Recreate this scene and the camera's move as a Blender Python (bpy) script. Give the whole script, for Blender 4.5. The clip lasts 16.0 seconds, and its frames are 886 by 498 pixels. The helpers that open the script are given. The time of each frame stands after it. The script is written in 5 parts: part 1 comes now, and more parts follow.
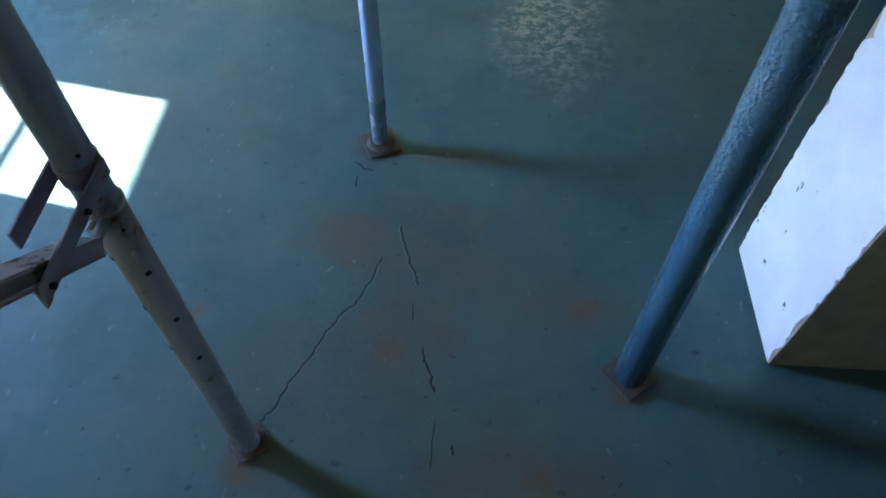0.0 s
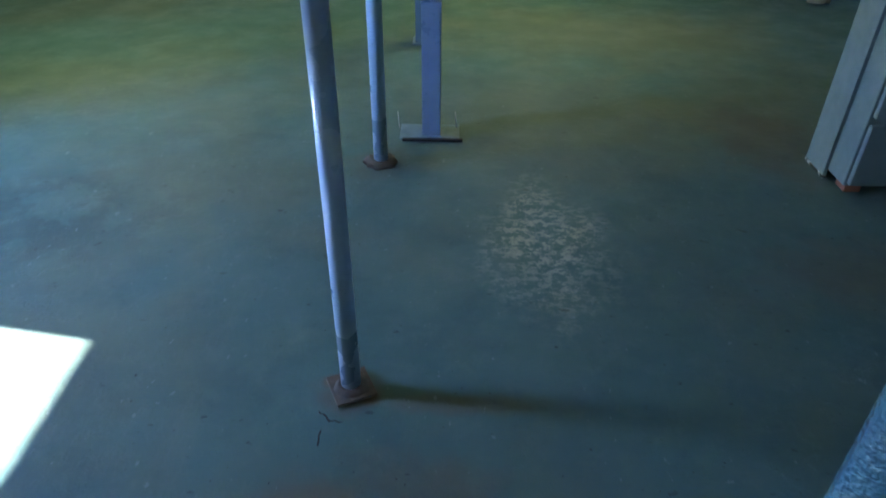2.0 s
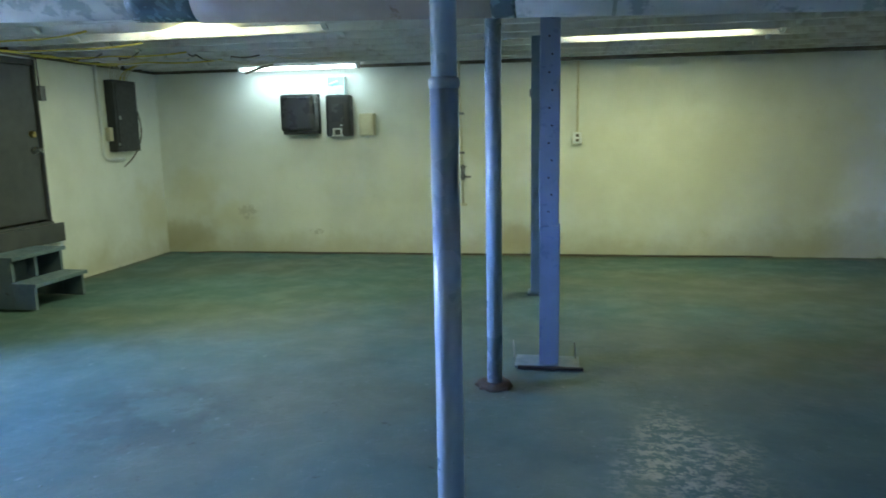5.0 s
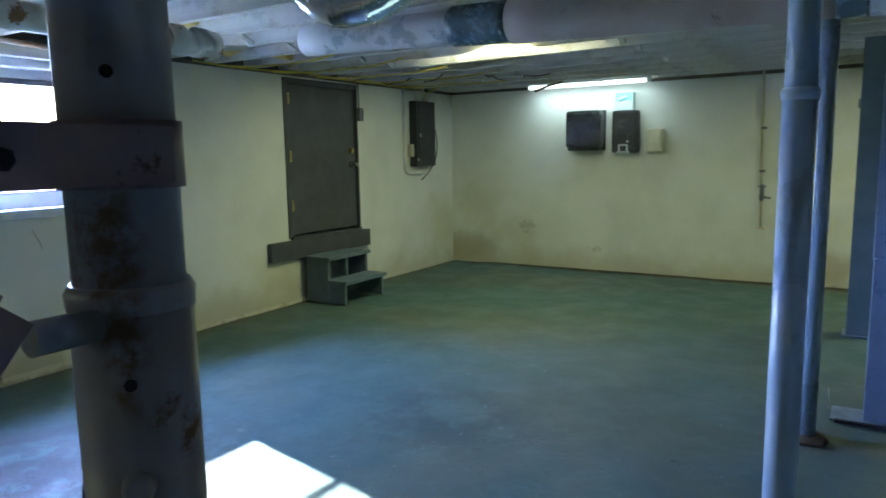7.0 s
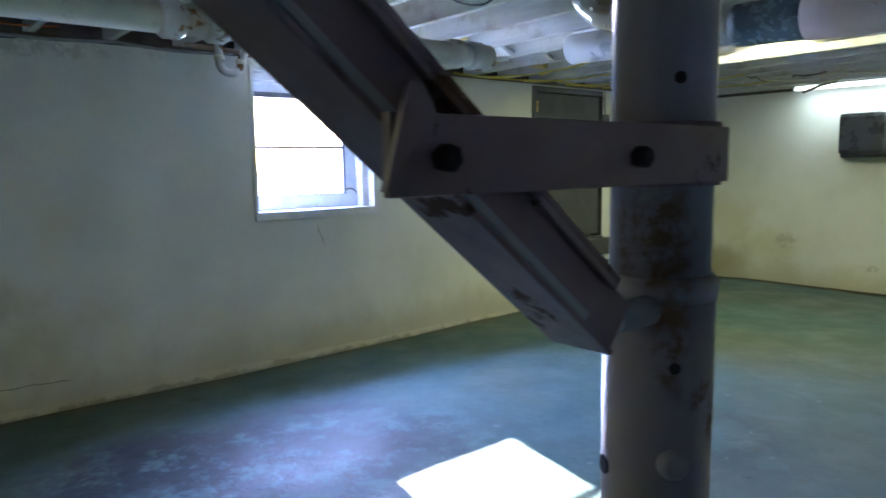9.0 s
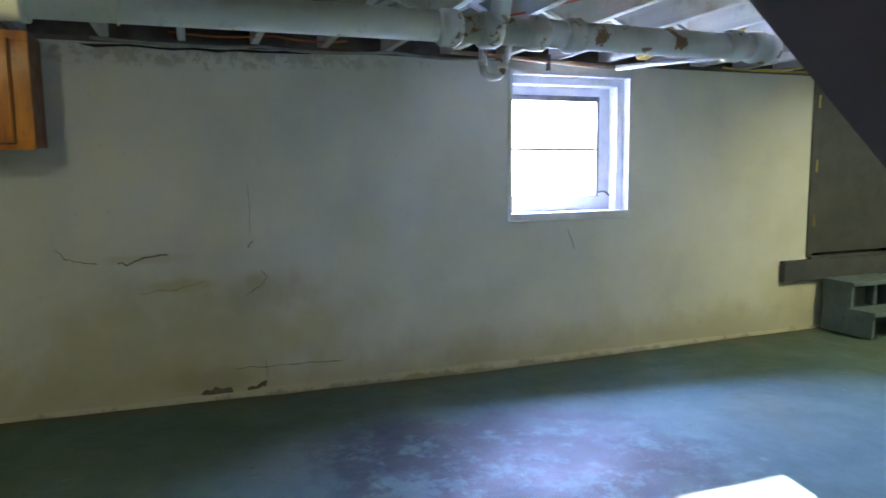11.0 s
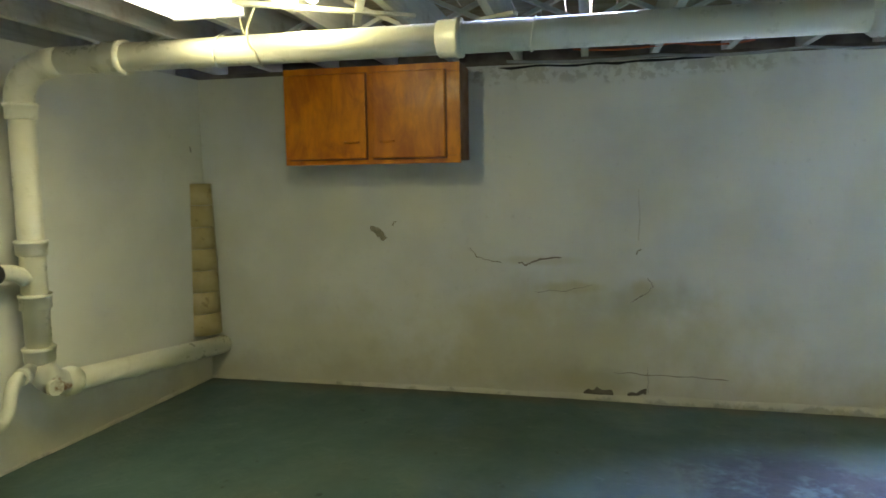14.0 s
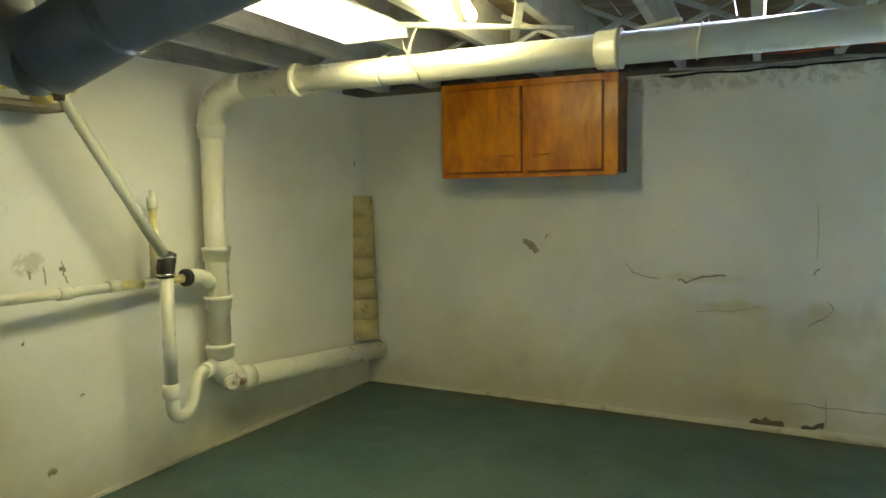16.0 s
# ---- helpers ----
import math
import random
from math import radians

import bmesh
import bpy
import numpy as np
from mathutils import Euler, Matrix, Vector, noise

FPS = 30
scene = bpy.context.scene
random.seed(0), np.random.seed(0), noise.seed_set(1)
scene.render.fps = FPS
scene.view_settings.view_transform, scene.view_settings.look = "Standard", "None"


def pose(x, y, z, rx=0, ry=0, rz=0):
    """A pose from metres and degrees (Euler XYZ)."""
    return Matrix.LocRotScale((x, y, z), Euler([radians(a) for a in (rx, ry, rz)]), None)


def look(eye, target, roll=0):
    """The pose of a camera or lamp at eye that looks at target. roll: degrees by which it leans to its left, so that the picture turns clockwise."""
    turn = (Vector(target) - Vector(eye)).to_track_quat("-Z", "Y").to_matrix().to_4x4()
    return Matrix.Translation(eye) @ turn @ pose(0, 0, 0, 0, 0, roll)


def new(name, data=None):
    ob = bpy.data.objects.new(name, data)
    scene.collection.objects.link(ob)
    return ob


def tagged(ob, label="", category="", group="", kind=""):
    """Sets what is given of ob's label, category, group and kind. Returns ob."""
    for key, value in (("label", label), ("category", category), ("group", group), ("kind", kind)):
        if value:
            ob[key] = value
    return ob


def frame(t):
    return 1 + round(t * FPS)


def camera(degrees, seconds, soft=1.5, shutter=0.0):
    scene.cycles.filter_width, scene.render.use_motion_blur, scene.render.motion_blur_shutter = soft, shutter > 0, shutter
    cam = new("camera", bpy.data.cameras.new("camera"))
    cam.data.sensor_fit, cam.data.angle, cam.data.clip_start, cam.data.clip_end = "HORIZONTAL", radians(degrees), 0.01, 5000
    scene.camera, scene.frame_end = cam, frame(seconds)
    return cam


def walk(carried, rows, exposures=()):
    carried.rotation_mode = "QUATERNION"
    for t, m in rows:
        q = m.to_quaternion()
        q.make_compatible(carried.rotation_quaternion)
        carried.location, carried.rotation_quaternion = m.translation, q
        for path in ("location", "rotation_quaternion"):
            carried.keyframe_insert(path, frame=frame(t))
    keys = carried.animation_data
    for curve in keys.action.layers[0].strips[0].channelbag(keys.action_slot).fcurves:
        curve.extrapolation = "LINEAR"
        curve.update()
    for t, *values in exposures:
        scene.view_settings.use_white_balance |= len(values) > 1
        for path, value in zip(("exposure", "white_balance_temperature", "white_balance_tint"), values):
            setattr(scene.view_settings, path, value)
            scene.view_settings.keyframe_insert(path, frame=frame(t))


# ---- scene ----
cam = camera(66.0, 16.0, soft=1.6, shutter=0.35)
PATH = [
    (0, pose(-0.027, -0.092, 2.241, 36.25, -0.44, 3.16)),
    (0.5, pose(-0.024, 0.035, 2.128, 39.10, -0.28, 2.47)),
    (1, pose(-0.058, 0.145, 2.017, 44.68, -0.70, 0.90)),
    (1.5, pose(-0.050, 0.289, 1.955, 49.50, -1.00, 1.10)),
    (2, pose(-0.070, 0.368, 1.860, 55.05, -0.55, 0.95)),
    (2.5, pose(-0.075, 0.425, 1.700, 61.90, 0.05, 1.05)),
    (3, pose(-0.055, 0.420, 1.555, 68.40, 0.45, 1.40)),
    (5.5, pose(-0.161, 0.404, 1.343, 81.25, 0.92, 15.55)),
    (6, pose(-0.199, 0.414, 1.348, 81.60, 0.84, 22.53)),
    (6.5, pose(-0.231, 0.415, 1.350, 81.81, 1.04, 27.58)),
    (7, pose(-0.273, 0.421, 1.351, 82.06, 0.96, 32.07)),
    (7.5, pose(-0.292, 0.386, 1.353, 82.29, 0.98, 36.18)),
    (8, pose(-0.333, 0.351, 1.352, 82.74, 1.33, 40.00)),
    (8.5, pose(-0.380, 0.305, 1.355, 82.74, 0.93, 45.17)),
    (9, pose(-0.419, 0.255, 1.349, 82.98, 0.85, 50.37)),
    (9.5, pose(-0.461, 0.220, 1.349, 83.10, 0.64, 55.49)),
    (12, pose(-0.532, 0.190, 1.359, 83.65, 0.76, 80.94)),
    (12.5, pose(-0.512, 0.189, 1.360, 83.80, 0.79, 87.15)),
    (13, pose(-0.485, 0.191, 1.365, 83.89, 0.92, 92.88)),
    (13.5, pose(-0.487, 0.190, 1.372, 83.94, 0.88, 97.75)),
    (14, pose(-0.489, 0.188, 1.385, 84.04, 0.85, 101.91)),
    (14.5, pose(-0.490, 0.186, 1.387, 84.30, 0.89, 105.69)),
    (15, pose(-0.490, 0.186, 1.397, 84.47, 0.85, 109.01)),
    (15.5, pose(-0.491, 0.184, 1.398, 84.81, 0.93, 112.11)),
    (16, pose(-0.490, 0.184, 1.400, 85.09, 0.84, 114.66)),
]
walk(cam, PATH, exposures=[
    (0.0, 4.55, 5750, 0), (1.5, 4.2, 5800, 1), (2.0, 4.25, 5800, 1), (3.0, 4.35, 5850, 2), (5.5, 4.25, 5800, 5), (7.0, 3.85, 5900, 8),
    (8.0, 4.0, 6050, 11), (9.0, 4.15, 6200, 15), (12.5, 4.65, 6850, 17), (14.5, 5.05, 7150, 14), (16.0, 5.2, 7500, 12)])

# ---- plan ----
XW, XE, YS, YN = -4.78, 4.15, -2.47, 7.90      # inner faces of the four walls
ZT = 2.07                                       # top of the masonry
ZJ = 2.10                                       # underside of the joists
ZS = 2.32                                       # underside of the subfloor

# ---- light ----
world = bpy.data.worlds.new("World")
scene.world = world
world.use_nodes = True
wn = world.node_tree.nodes
sky = wn.new("ShaderNodeTexSky")
sky.sky_type, sky.sun_disc = "NISHITA", False
SUN_WAY = Vector((1.90, -0.355, -1.0)).normalized()
sky.sun_elevation = math.asin(-SUN_WAY.z)
sky.sun_rotation = math.atan2(-SUN_WAY.x, -SUN_WAY.y)
world.node_tree.links.new(sky.outputs[0], wn["Background"].inputs[0])
wn["Background"].inputs[1].default_value = 0.12


def lamp(name, kind, m, energy, colour, **more):
    data = bpy.data.lights.new(name, kind)
    data.energy, data.color = energy, colour
    if kind == "AREA":
        data.shape, data.size, data.size_y = "RECTANGLE", more["size"], more["size_y"]
    if kind == "POINT":
        data.shadow_soft_size = 0.03
    if kind == "SUN":
        data.angle = radians(0.5)
    ob = new(name, data)
    ob.matrix_world = m
    return ob


lamp("sun", "SUN", look((-12, 4, 8), Vector((-12, 4, 8)) + SUN_WAY), 5.0, (1.0, 0.95, 0.86))
lamp("sky_daylight", "AREA", look((-9.0, 3.4, 3.8), (-4.95, 2.68, 1.5)), 2150.0, (0.34, 0.48, 1.0), size=10.0, size_y=5.0)
LIT = (0.96, 0.98, 0.50)
lamp("tube_light_north", "AREA", look((-2.95, 7.62, 2.035), (-2.95, 7.70, 1.0)), 0.36, (0.80, 1.0, 0.93), size=1.2, size_y=0.06)
lamp("tube_light_door", "AREA", look((-2.75, 5.20, 2.11), (-2.75, 5.20, 1.0)), 1.8, LIT, size=1.1, size_y=0.1)
lamp("tube_light_middle", "AREA", look((0.66, 6.52, 2.11), (0.66, 6.52, 1.0)), 1.6, LIT, size=1.2, size_y=0.1)
lamp("tube_light_south", "AREA", look((-2.53, -1.34, 2.03), (-2.53, -1.34, 1.0)), 0.35, LIT, size=1.15, size_y=0.26)
lamp("twin_bulb_light", "POINT", Matrix.Translation((-3.11, -0.945, 2.075)), 0.26, LIT)

# ---- materials ----
class Nodes:
    """A short way to write a node material."""

    def __init__(self, name, roughness=0.6, metallic=0.0):
        self.mat = bpy.data.materials.new(name)
        self.mat.use_nodes = True
        self.tree = self.mat.node_tree
        self.bsdf = self.tree.nodes["Principled BSDF"]
        self.bsdf.inputs["Roughness"].default_value = roughness
        self.bsdf.inputs["Metallic"].default_value = metallic
        self.where = self.tree.nodes.new("ShaderNodeTexCoord").outputs["Object"]

    def link(self, value, socket):
        if isinstance(value, bpy.types.NodeSocket):
            self.tree.links.new(value, socket)
        elif isinstance(value, tuple) and len(value) == 3 and socket.type == "RGBA":
            socket.default_value = (*value, 1)
        else:
            socket.default_value = value

    def noise(self, scale, detail=4.0, rough=0.55, stretch=(1, 1, 1), shift=(0, 0, 0), distort=0.0):
        m = self.tree.nodes.new("ShaderNodeMapping")
        m.inputs["Scale"].default_value, m.inputs["Location"].default_value = stretch, shift
        self.tree.links.new(self.where, m.inputs[0])
        n = self.tree.nodes.new("ShaderNodeTexNoise")
        n.inputs["Scale"].default_value, n.inputs["Detail"].default_value = scale, detail
        n.inputs["Roughness"].default_value, n.inputs["Distortion"].default_value = rough, distort
        self.tree.links.new(m.outputs[0], n.inputs["Vector"])
        return n.outputs["Fac"]

    def voronoi(self, scale, stretch=(1, 1, 1)):
        m = self.tree.nodes.new("ShaderNodeMapping")
        m.inputs["Scale"].default_value = stretch
        self.tree.links.new(self.where, m.inputs[0])
        n = self.tree.nodes.new("ShaderNodeTexVoronoi")
        n.inputs["Scale"].default_value = scale
        self.tree.links.new(m.outputs[0], n.inputs["Vector"])
        return n.outputs["Distance"]

    def math(self, kind, a, b=0.0, c=0.0):
        n = self.tree.nodes.new("ShaderNodeMath")
        n.operation = kind
        for value, socket in zip((a, b, c), n.inputs):
            self.link(value, socket)
        return n.outputs[0]

    def ramp(self, fac, low, high, a=0.0, b=1.0):
        n = self.tree.nodes.new("ShaderNodeMapRange")
        n.interpolation_type = "SMOOTHSTEP"
        for value, socket in zip((fac, low, high, a, b), n.inputs):
            self.link(value, socket)
        return n.outputs[0]

    def mix(self, fac, a, b):
        n = self.tree.nodes.new("ShaderNodeMix")
        n.data_type = "RGBA"
        self.link(fac, n.inputs["Factor"])
        self.link(a, n.inputs[6])
        self.link(b, n.inputs[7])
        return n.outputs[2]

    def blob(self, centre, size, edge=0.5, ragged=0.5, scale=6.0):
        """A stain of its own shape: 1 in the middle of an ellipsoid, ragged towards its rim."""
        m = self.tree.nodes.new("ShaderNodeMapping")
        m.vector_type = "TEXTURE"
        m.inputs["Location"].default_value, m.inputs["Scale"].default_value = centre, size
        self.tree.links.new(self.where, m.inputs[0])
        n = self.tree.nodes.new("ShaderNodeVectorMath")
        n.operation = "LENGTH"
        self.tree.links.new(m.outputs[0], n.inputs[0])
        far = self.math("ADD", n.outputs["Value"], self.math("MULTIPLY", self.math("SUBTRACT", self.noise(scale, 5), 0.5), ragged * 2))
        return self.ramp(far, 1.0 - edge, 1.0, 1.0, 0.0)

    def axis(self, i):
        n = self.tree.nodes.new("ShaderNodeSeparateXYZ")
        self.tree.links.new(self.where, n.inputs[0])
        return n.outputs[i]

    def bump(self, height, strength=0.3, distance=0.01):
        n = self.tree.nodes.new("ShaderNodeBump")
        n.inputs["Strength"].default_value, n.inputs["Distance"].default_value = strength, distance
        self.tree.links.new(height, n.inputs["Height"])
        if self.bsdf.inputs["Normal"].is_linked:
            self.tree.links.new(self.bsdf.inputs["Normal"].links[0].from_socket, n.inputs["Normal"])
        self.tree.links.new(n.outputs[0], self.bsdf.inputs["Normal"])

    def done(self, colour, roughness=None):
        self.link(colour, self.bsdf.inputs["Base Color"])
        if roughness is not None:
            self.link(roughness, self.bsdf.inputs["Roughness"])
        return self.mat


def painted(name, colour, worn, roughness=0.45, metallic=0.0, rust=None, rust_from=0.62, bump=0.15, scale=9.0, grain=90.0, gloss=0.5, patches=()):
    """Paint or bare metal with mottling, fine grain and, where given, rust or grime in patches."""
    n = Nodes(name, roughness, metallic)
    c = n.mix(n.ramp(n.noise(scale, 5), 0.35, 0.7), colour, worn)
    r = n.ramp(n.noise(scale * 3, 3), 0.3, 0.7, roughness - 0.1, roughness + 0.12)
    if rust:
        f = n.ramp(n.noise(scale * 1.3, 6, 0.65, shift=(3, 1, 7)), rust_from, rust_from + 0.06)
        c = n.mix(f, c, rust)
        r = n.mix(f, r, (0.85, 0.85, 0.85))
    for centre, size in patches:
        f = n.math("MULTIPLY", n.blob(centre, size, 0.5, 0.7, 30), n.ramp(n.noise(40, 5, 0.7), 0.36, 0.55))
        c = n.mix(f, c, rust)
    n.bsdf.inputs["Specular IOR Level"].default_value = gloss
    n.bump(n.noise(grain, 3), bump, 0.003)
    n.bump(n.noise(scale * 1.7, 2), min(bump, 0.08), 0.006)
    return n.done(c, r)


def floor_paint():
    n = Nodes("blue_grey_floor_paint", 0.5)
    n.bsdf.inputs["Specular IOR Level"].default_value = 0.2
    c = n.mix(n.ramp(n.noise(1.3, 6, 0.6), 0.30, 0.72), (0.066, 0.124, 0.124), (0.084, 0.146, 0.140))
    c = n.mix(n.ramp(n.noise(5.5, 8, 0.7), 0.47, 0.70, 0.0, 0.6), c, (0.100, 0.158, 0.150))
    # yellow-green tint: a broad mottle, then soft patches at set places
    c = n.mix(n.ramp(n.noise(0.55, 4, 0.6, shift=(4, 2, 0)), 0.44, 0.66, 0.0, 0.50), c, (0.122, 0.130, 0.090))
    for centre, size in (((-2.6, 5.0, 0), (1.7, 1.0, 1)), ((1.2, 6.4, 0), (2.4, 1.2, 1)), ((-3.2, 7.0, 0), (1.6, 0.8, 1)), ((-2.2, -1.2, 0), (1.6, 0.7, 1)), ((1.9, 4.6, 0), (1.2, 0.9, 1)), ((0.6, 4.6, 0), (1.6, 1.4, 1))):
        c = n.mix(n.math("MULTIPLY", n.blob(centre, size, 0.9, 0.5, 2.5), 0.5), c, (0.138, 0.133, 0.086))
    # brown rusty wash round the foot of the posts and along the crack, plus one painted post shadow
    for centre, size, f in (((-0.50, 1.60, 0), (0.25, 0.24, 1), 0.62), ((-0.15, 1.50, 0), (0.45, 0.50, 1), 0.55), ((0.45, 1.31, 0), (0.28, 0.20, 1), 0.40), ((-0.25, 1.08, 0), (0.30, 0.30, 1), 0.40),
                            # the long thin ellipse at (-0.02, 2.06) paints the middle post's cast shadow
                            ((-0.70, 0.64, 0), (0.16, 0.14, 1), 0.6), ((0.20, 0.62, 0), (0.50, 0.20, 1), 0.5), ((-0.42, 2.10, 0), (0.18, 0.14, 1), 0.7), ((0.59, 0.99, 0), (0.17, 0.14, 1), 0.6), ((-0.02, 2.06, 0), (0.45, 0.07, 1), 0.5),
                            ((1.9, 4.3, 0), (0.5, 0.7, 1), 0.6), ((-0.45, 3.9, 0), (0.35, 0.25, 1), 0.4), ((1.9, 2.9, 0), (0.7, 0.4, 1), 0.45)):
        c = n.mix(n.math("MULTIPLY", n.blob(centre, size, 0.7, 0.6, 5), f), c, (0.112, 0.096, 0.070))
    # small orange rust spots
    for x, y, r in ((-0.72, 0.61, 0.07), (0.27, 0.64, 0.08), (0.45, 1.30, 0.08), (-1.02, 1.20, 0.06), (0.57, 0.94, 0.06), (-0.35, 2.08, 0.06), (-0.50, 2.16, 0.05), (-0.27, 1.08, 0.08)):
        c = n.mix(n.math("MULTIPLY", n.blob((x, y, 0), (r, r, 1), 0.9, 0.6, 14), 0.5), c, (0.17, 0.085, 0.030))
    # worn patches: pale glossy scuff with lamp reflection painted into its tone, and dark flaking
    flake = n.ramp(n.noise(15, 8, 0.78, stretch=(1, 1.25, 1)), 0.45, 0.58)
    pale = n.math("MULTIPLY", n.blob((0.40, 3.10, 0), (0.42, 0.75, 1), 0.85, 0.6, 4), flake)
    c = n.mix(n.math("MULTIPLY", pale, 0.65), c, (0.38, 0.38, 0.30))
    dark = n.ramp(n.noise(3.2, 8, 0.72, shift=(9, 3, 1)), 0.44, 0.55)
    for centre, size, f in (((-3.35, 1.55, 0), (0.85, 1.0, 1), 0.95), ((-2.9, 2.0, 0), (0.9, 1.1, 1), 0.45), ((-3.6, 1.1, 0), (0.7, 0.7, 1), 0.9), ((-2.1, 3.3, 0), (0.8, 0.7, 1), 0.35), ((-1.9, 0.6, 0), (0.3, 0.25, 1), 0.5)):
        c = n.mix(n.math("MULTIPLY", n.math("MULTIPLY", n.blob(centre, size, 0.7, 0.6, 3), dark), f), c, (0.034, 0.038, 0.039))
    # specks, nicks and pale scuffs
    c = n.mix(n.math("MULTIPLY", n.ramp(n.noise(23, 3, 0.6, stretch=(1, 0.6, 1)), 0.675, 0.72), 0.35), c, (0.24, 0.29, 0.29))
    c = n.mix(n.math("MULTIPLY", n.ramp(n.noise(19, 3, 0.6, stretch=(0.7, 1, 1), shift=(5, 5, 5)), 0.675, 0.72), 0.5), c, (0.03, 0.034, 0.032))
    c = n.mix(n.math("MULTIPLY", n.ramp(n.noise(2.4, 7, 0.7, shift=(7, 1, 2)), 0.50, 0.66), 0.28), c, (0.050, 0.086, 0.086))
    # scaly dark film, worn through in islands, on the damp side of the room
    scale = n.math("MULTIPLY", n.ramp(n.noise(2.1, 8, 0.72, shift=(3, 8, 2)), 0.46, 0.53), n.ramp(n.noise(9.0, 6, 0.7, shift=(6, 1, 2)), 0.34, 0.50, 0.25, 1.0))
    c = n.mix(n.math("MULTIPLY", n.math("MULTIPLY", n.blob((-3.25, 1.6, 0), (1.1, 1.3, 1), 0.8, 0.5, 2.5), scale), 0.92), c, (0.036, 0.038, 0.038))
    c = n.mix(n.math("MULTIPLY", n.ramp(n.noise(37, 3, 0.6, shift=(8, 2, 5)), 0.70, 0.74), 0.7), c, (0.028, 0.03, 0.03))
    # grime along the foot of the walls
    rim = n.math("MINIMUM", n.math("SUBTRACT", n.axis(0), XW), n.math("SUBTRACT", YN, n.axis(1)))
    rim = n.math("ADD", rim, n.math("MULTIPLY", n.noise(3.0, 5), 0.5))
    c = n.mix(n.ramp(rim, 0.22, 0.46, 0.8, 0.0), c, (0.10, 0.085, 0.045))
    n.bump(n.noise(60, 4), 0.10, 0.002)
    n.bump(n.noise(7, 8, 0.7), 0.45, 0.008)
    n.bump(n.ramp(n.noise(14, 4, 0.6, shift=(2, 2, 2)), 0.62, 0.70), -0.5, 0.004)
    n.bump(flake, 0.10, 0.002)
    n.bump(n.ramp(n.noise(3.2, 8, 0.72, shift=(1, 6, 3)), 0.50, 0.56), 0.35, 0.004)
    r = n.ramp(n.noise(3.0, 5, 0.6), 0.3, 0.7, 0.45, 0.70)
    r = n.math("ADD", r, n.math("MULTIPLY", pale, -0.20))
    return n.done(c, r)


def wall_paint(name, blocks, stains, peel=()):
    """White paint over block and parging: damp stains from the foot up, hairlines and, faintly, the courses."""
    n = Nodes(name, 0.62)
    c = n.mix(n.ramp(n.noise(1.6, 5), 0.35, 0.7), (0.80, 0.81, 0.77), (0.70, 0.71, 0.66))
    c = n.mix(n.ramp(n.noise(26, 4, 0.6), 0.62, 0.75, 0.0, 0.35), c, (0.58, 0.58, 0.53))
    for centre, size, f, colour in stains:
        c = n.mix(n.math("MULTIPLY", n.blob(centre, size, 0.75, 0.6, 3.5), f), c, colour)
    foot = n.math("ADD", n.axis(2), n.math("MULTIPLY", n.math("SUBTRACT", n.noise(2.6, 6, 0.65), 0.5), 0.5))
    c = n.mix(n.ramp(foot, 0.02, 0.34, 0.55, 0.0), c, (0.44, 0.40, 0.24))
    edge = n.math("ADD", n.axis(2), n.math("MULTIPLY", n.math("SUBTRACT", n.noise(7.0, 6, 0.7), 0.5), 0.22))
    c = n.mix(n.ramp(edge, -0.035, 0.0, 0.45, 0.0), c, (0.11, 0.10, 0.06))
    for centre, size in peel:
        f = n.math("MULTIPLY", n.blob(centre, size, 0.4, 0.7, 9), n.ramp(n.noise(13, 6, 0.7), 0.46, 0.52))
        c = n.mix(n.math("MULTIPLY", f, 0.5), c, (0.40, 0.38, 0.30))
        n.bump(f, 0.4, 0.004)
    if blocks:
        m = n.tree.nodes.new("ShaderNodeMapping")
        m.inputs["Rotation"].default_value = blocks
        n.tree.links.new(n.where, m.inputs[0])
        b = n.tree.nodes.new("ShaderNodeTexBrick")
        n.tree.links.new(m.outputs[0], b.inputs["Vector"])
        for key, v in (("Scale", 1.0), ("Mortar Size", 0.010), ("Mortar Smooth", 1.0), ("Brick Width", 0.405), ("Row Height", 0.203)):
            b.inputs[key].default_value = v
        n.bump(b.outputs["Fac"], -0.35, 0.004)
    n.bump(n.noise(45, 4), 0.22, 0.003)
    n.bump(n.noise(5, 4), 0.30, 0.012)
    return n.done(c, n.ramp(n.noise(12, 3), 0.3, 0.7, 0.52, 0.72))


def wood(name, dark, light, roughness=0.45, along=0, scale=3.0, grime=None):
    n = Nodes(name, roughness)
    stretch = [7.0, 7.0, 7.0]
    stretch[along] = 0.5
    g = n.noise(scale, 5, 0.6, stretch=tuple(stretch), distort=0.6)
    c = n.mix(n.ramp(g, 0.3, 0.7), dark, light)
    c = n.mix(n.ramp(n.noise(scale * 0.6, 3), 0.4, 0.75, 0.0, 0.5), c, dark)
    if grime:
        c = n.mix(n.ramp(n.noise(5, 6, 0.65, shift=(2, 8, 4)), 0.50, 0.66, 0.0, 0.5), c, grime)
    n.bump(g, 0.15, 0.003)
    return n.done(c, n.ramp(n.noise(9, 3), 0.3, 0.7, roughness - 0.08, roughness + 0.12))


def glow(name, colour, strength):
    n = Nodes(name, 0.4)
    n.bsdf.inputs["Emission Color"].default_value = (*colour, 1)
    n.bsdf.inputs["Emission Strength"].default_value = strength
    return n.done((0.8, 0.8, 0.78))


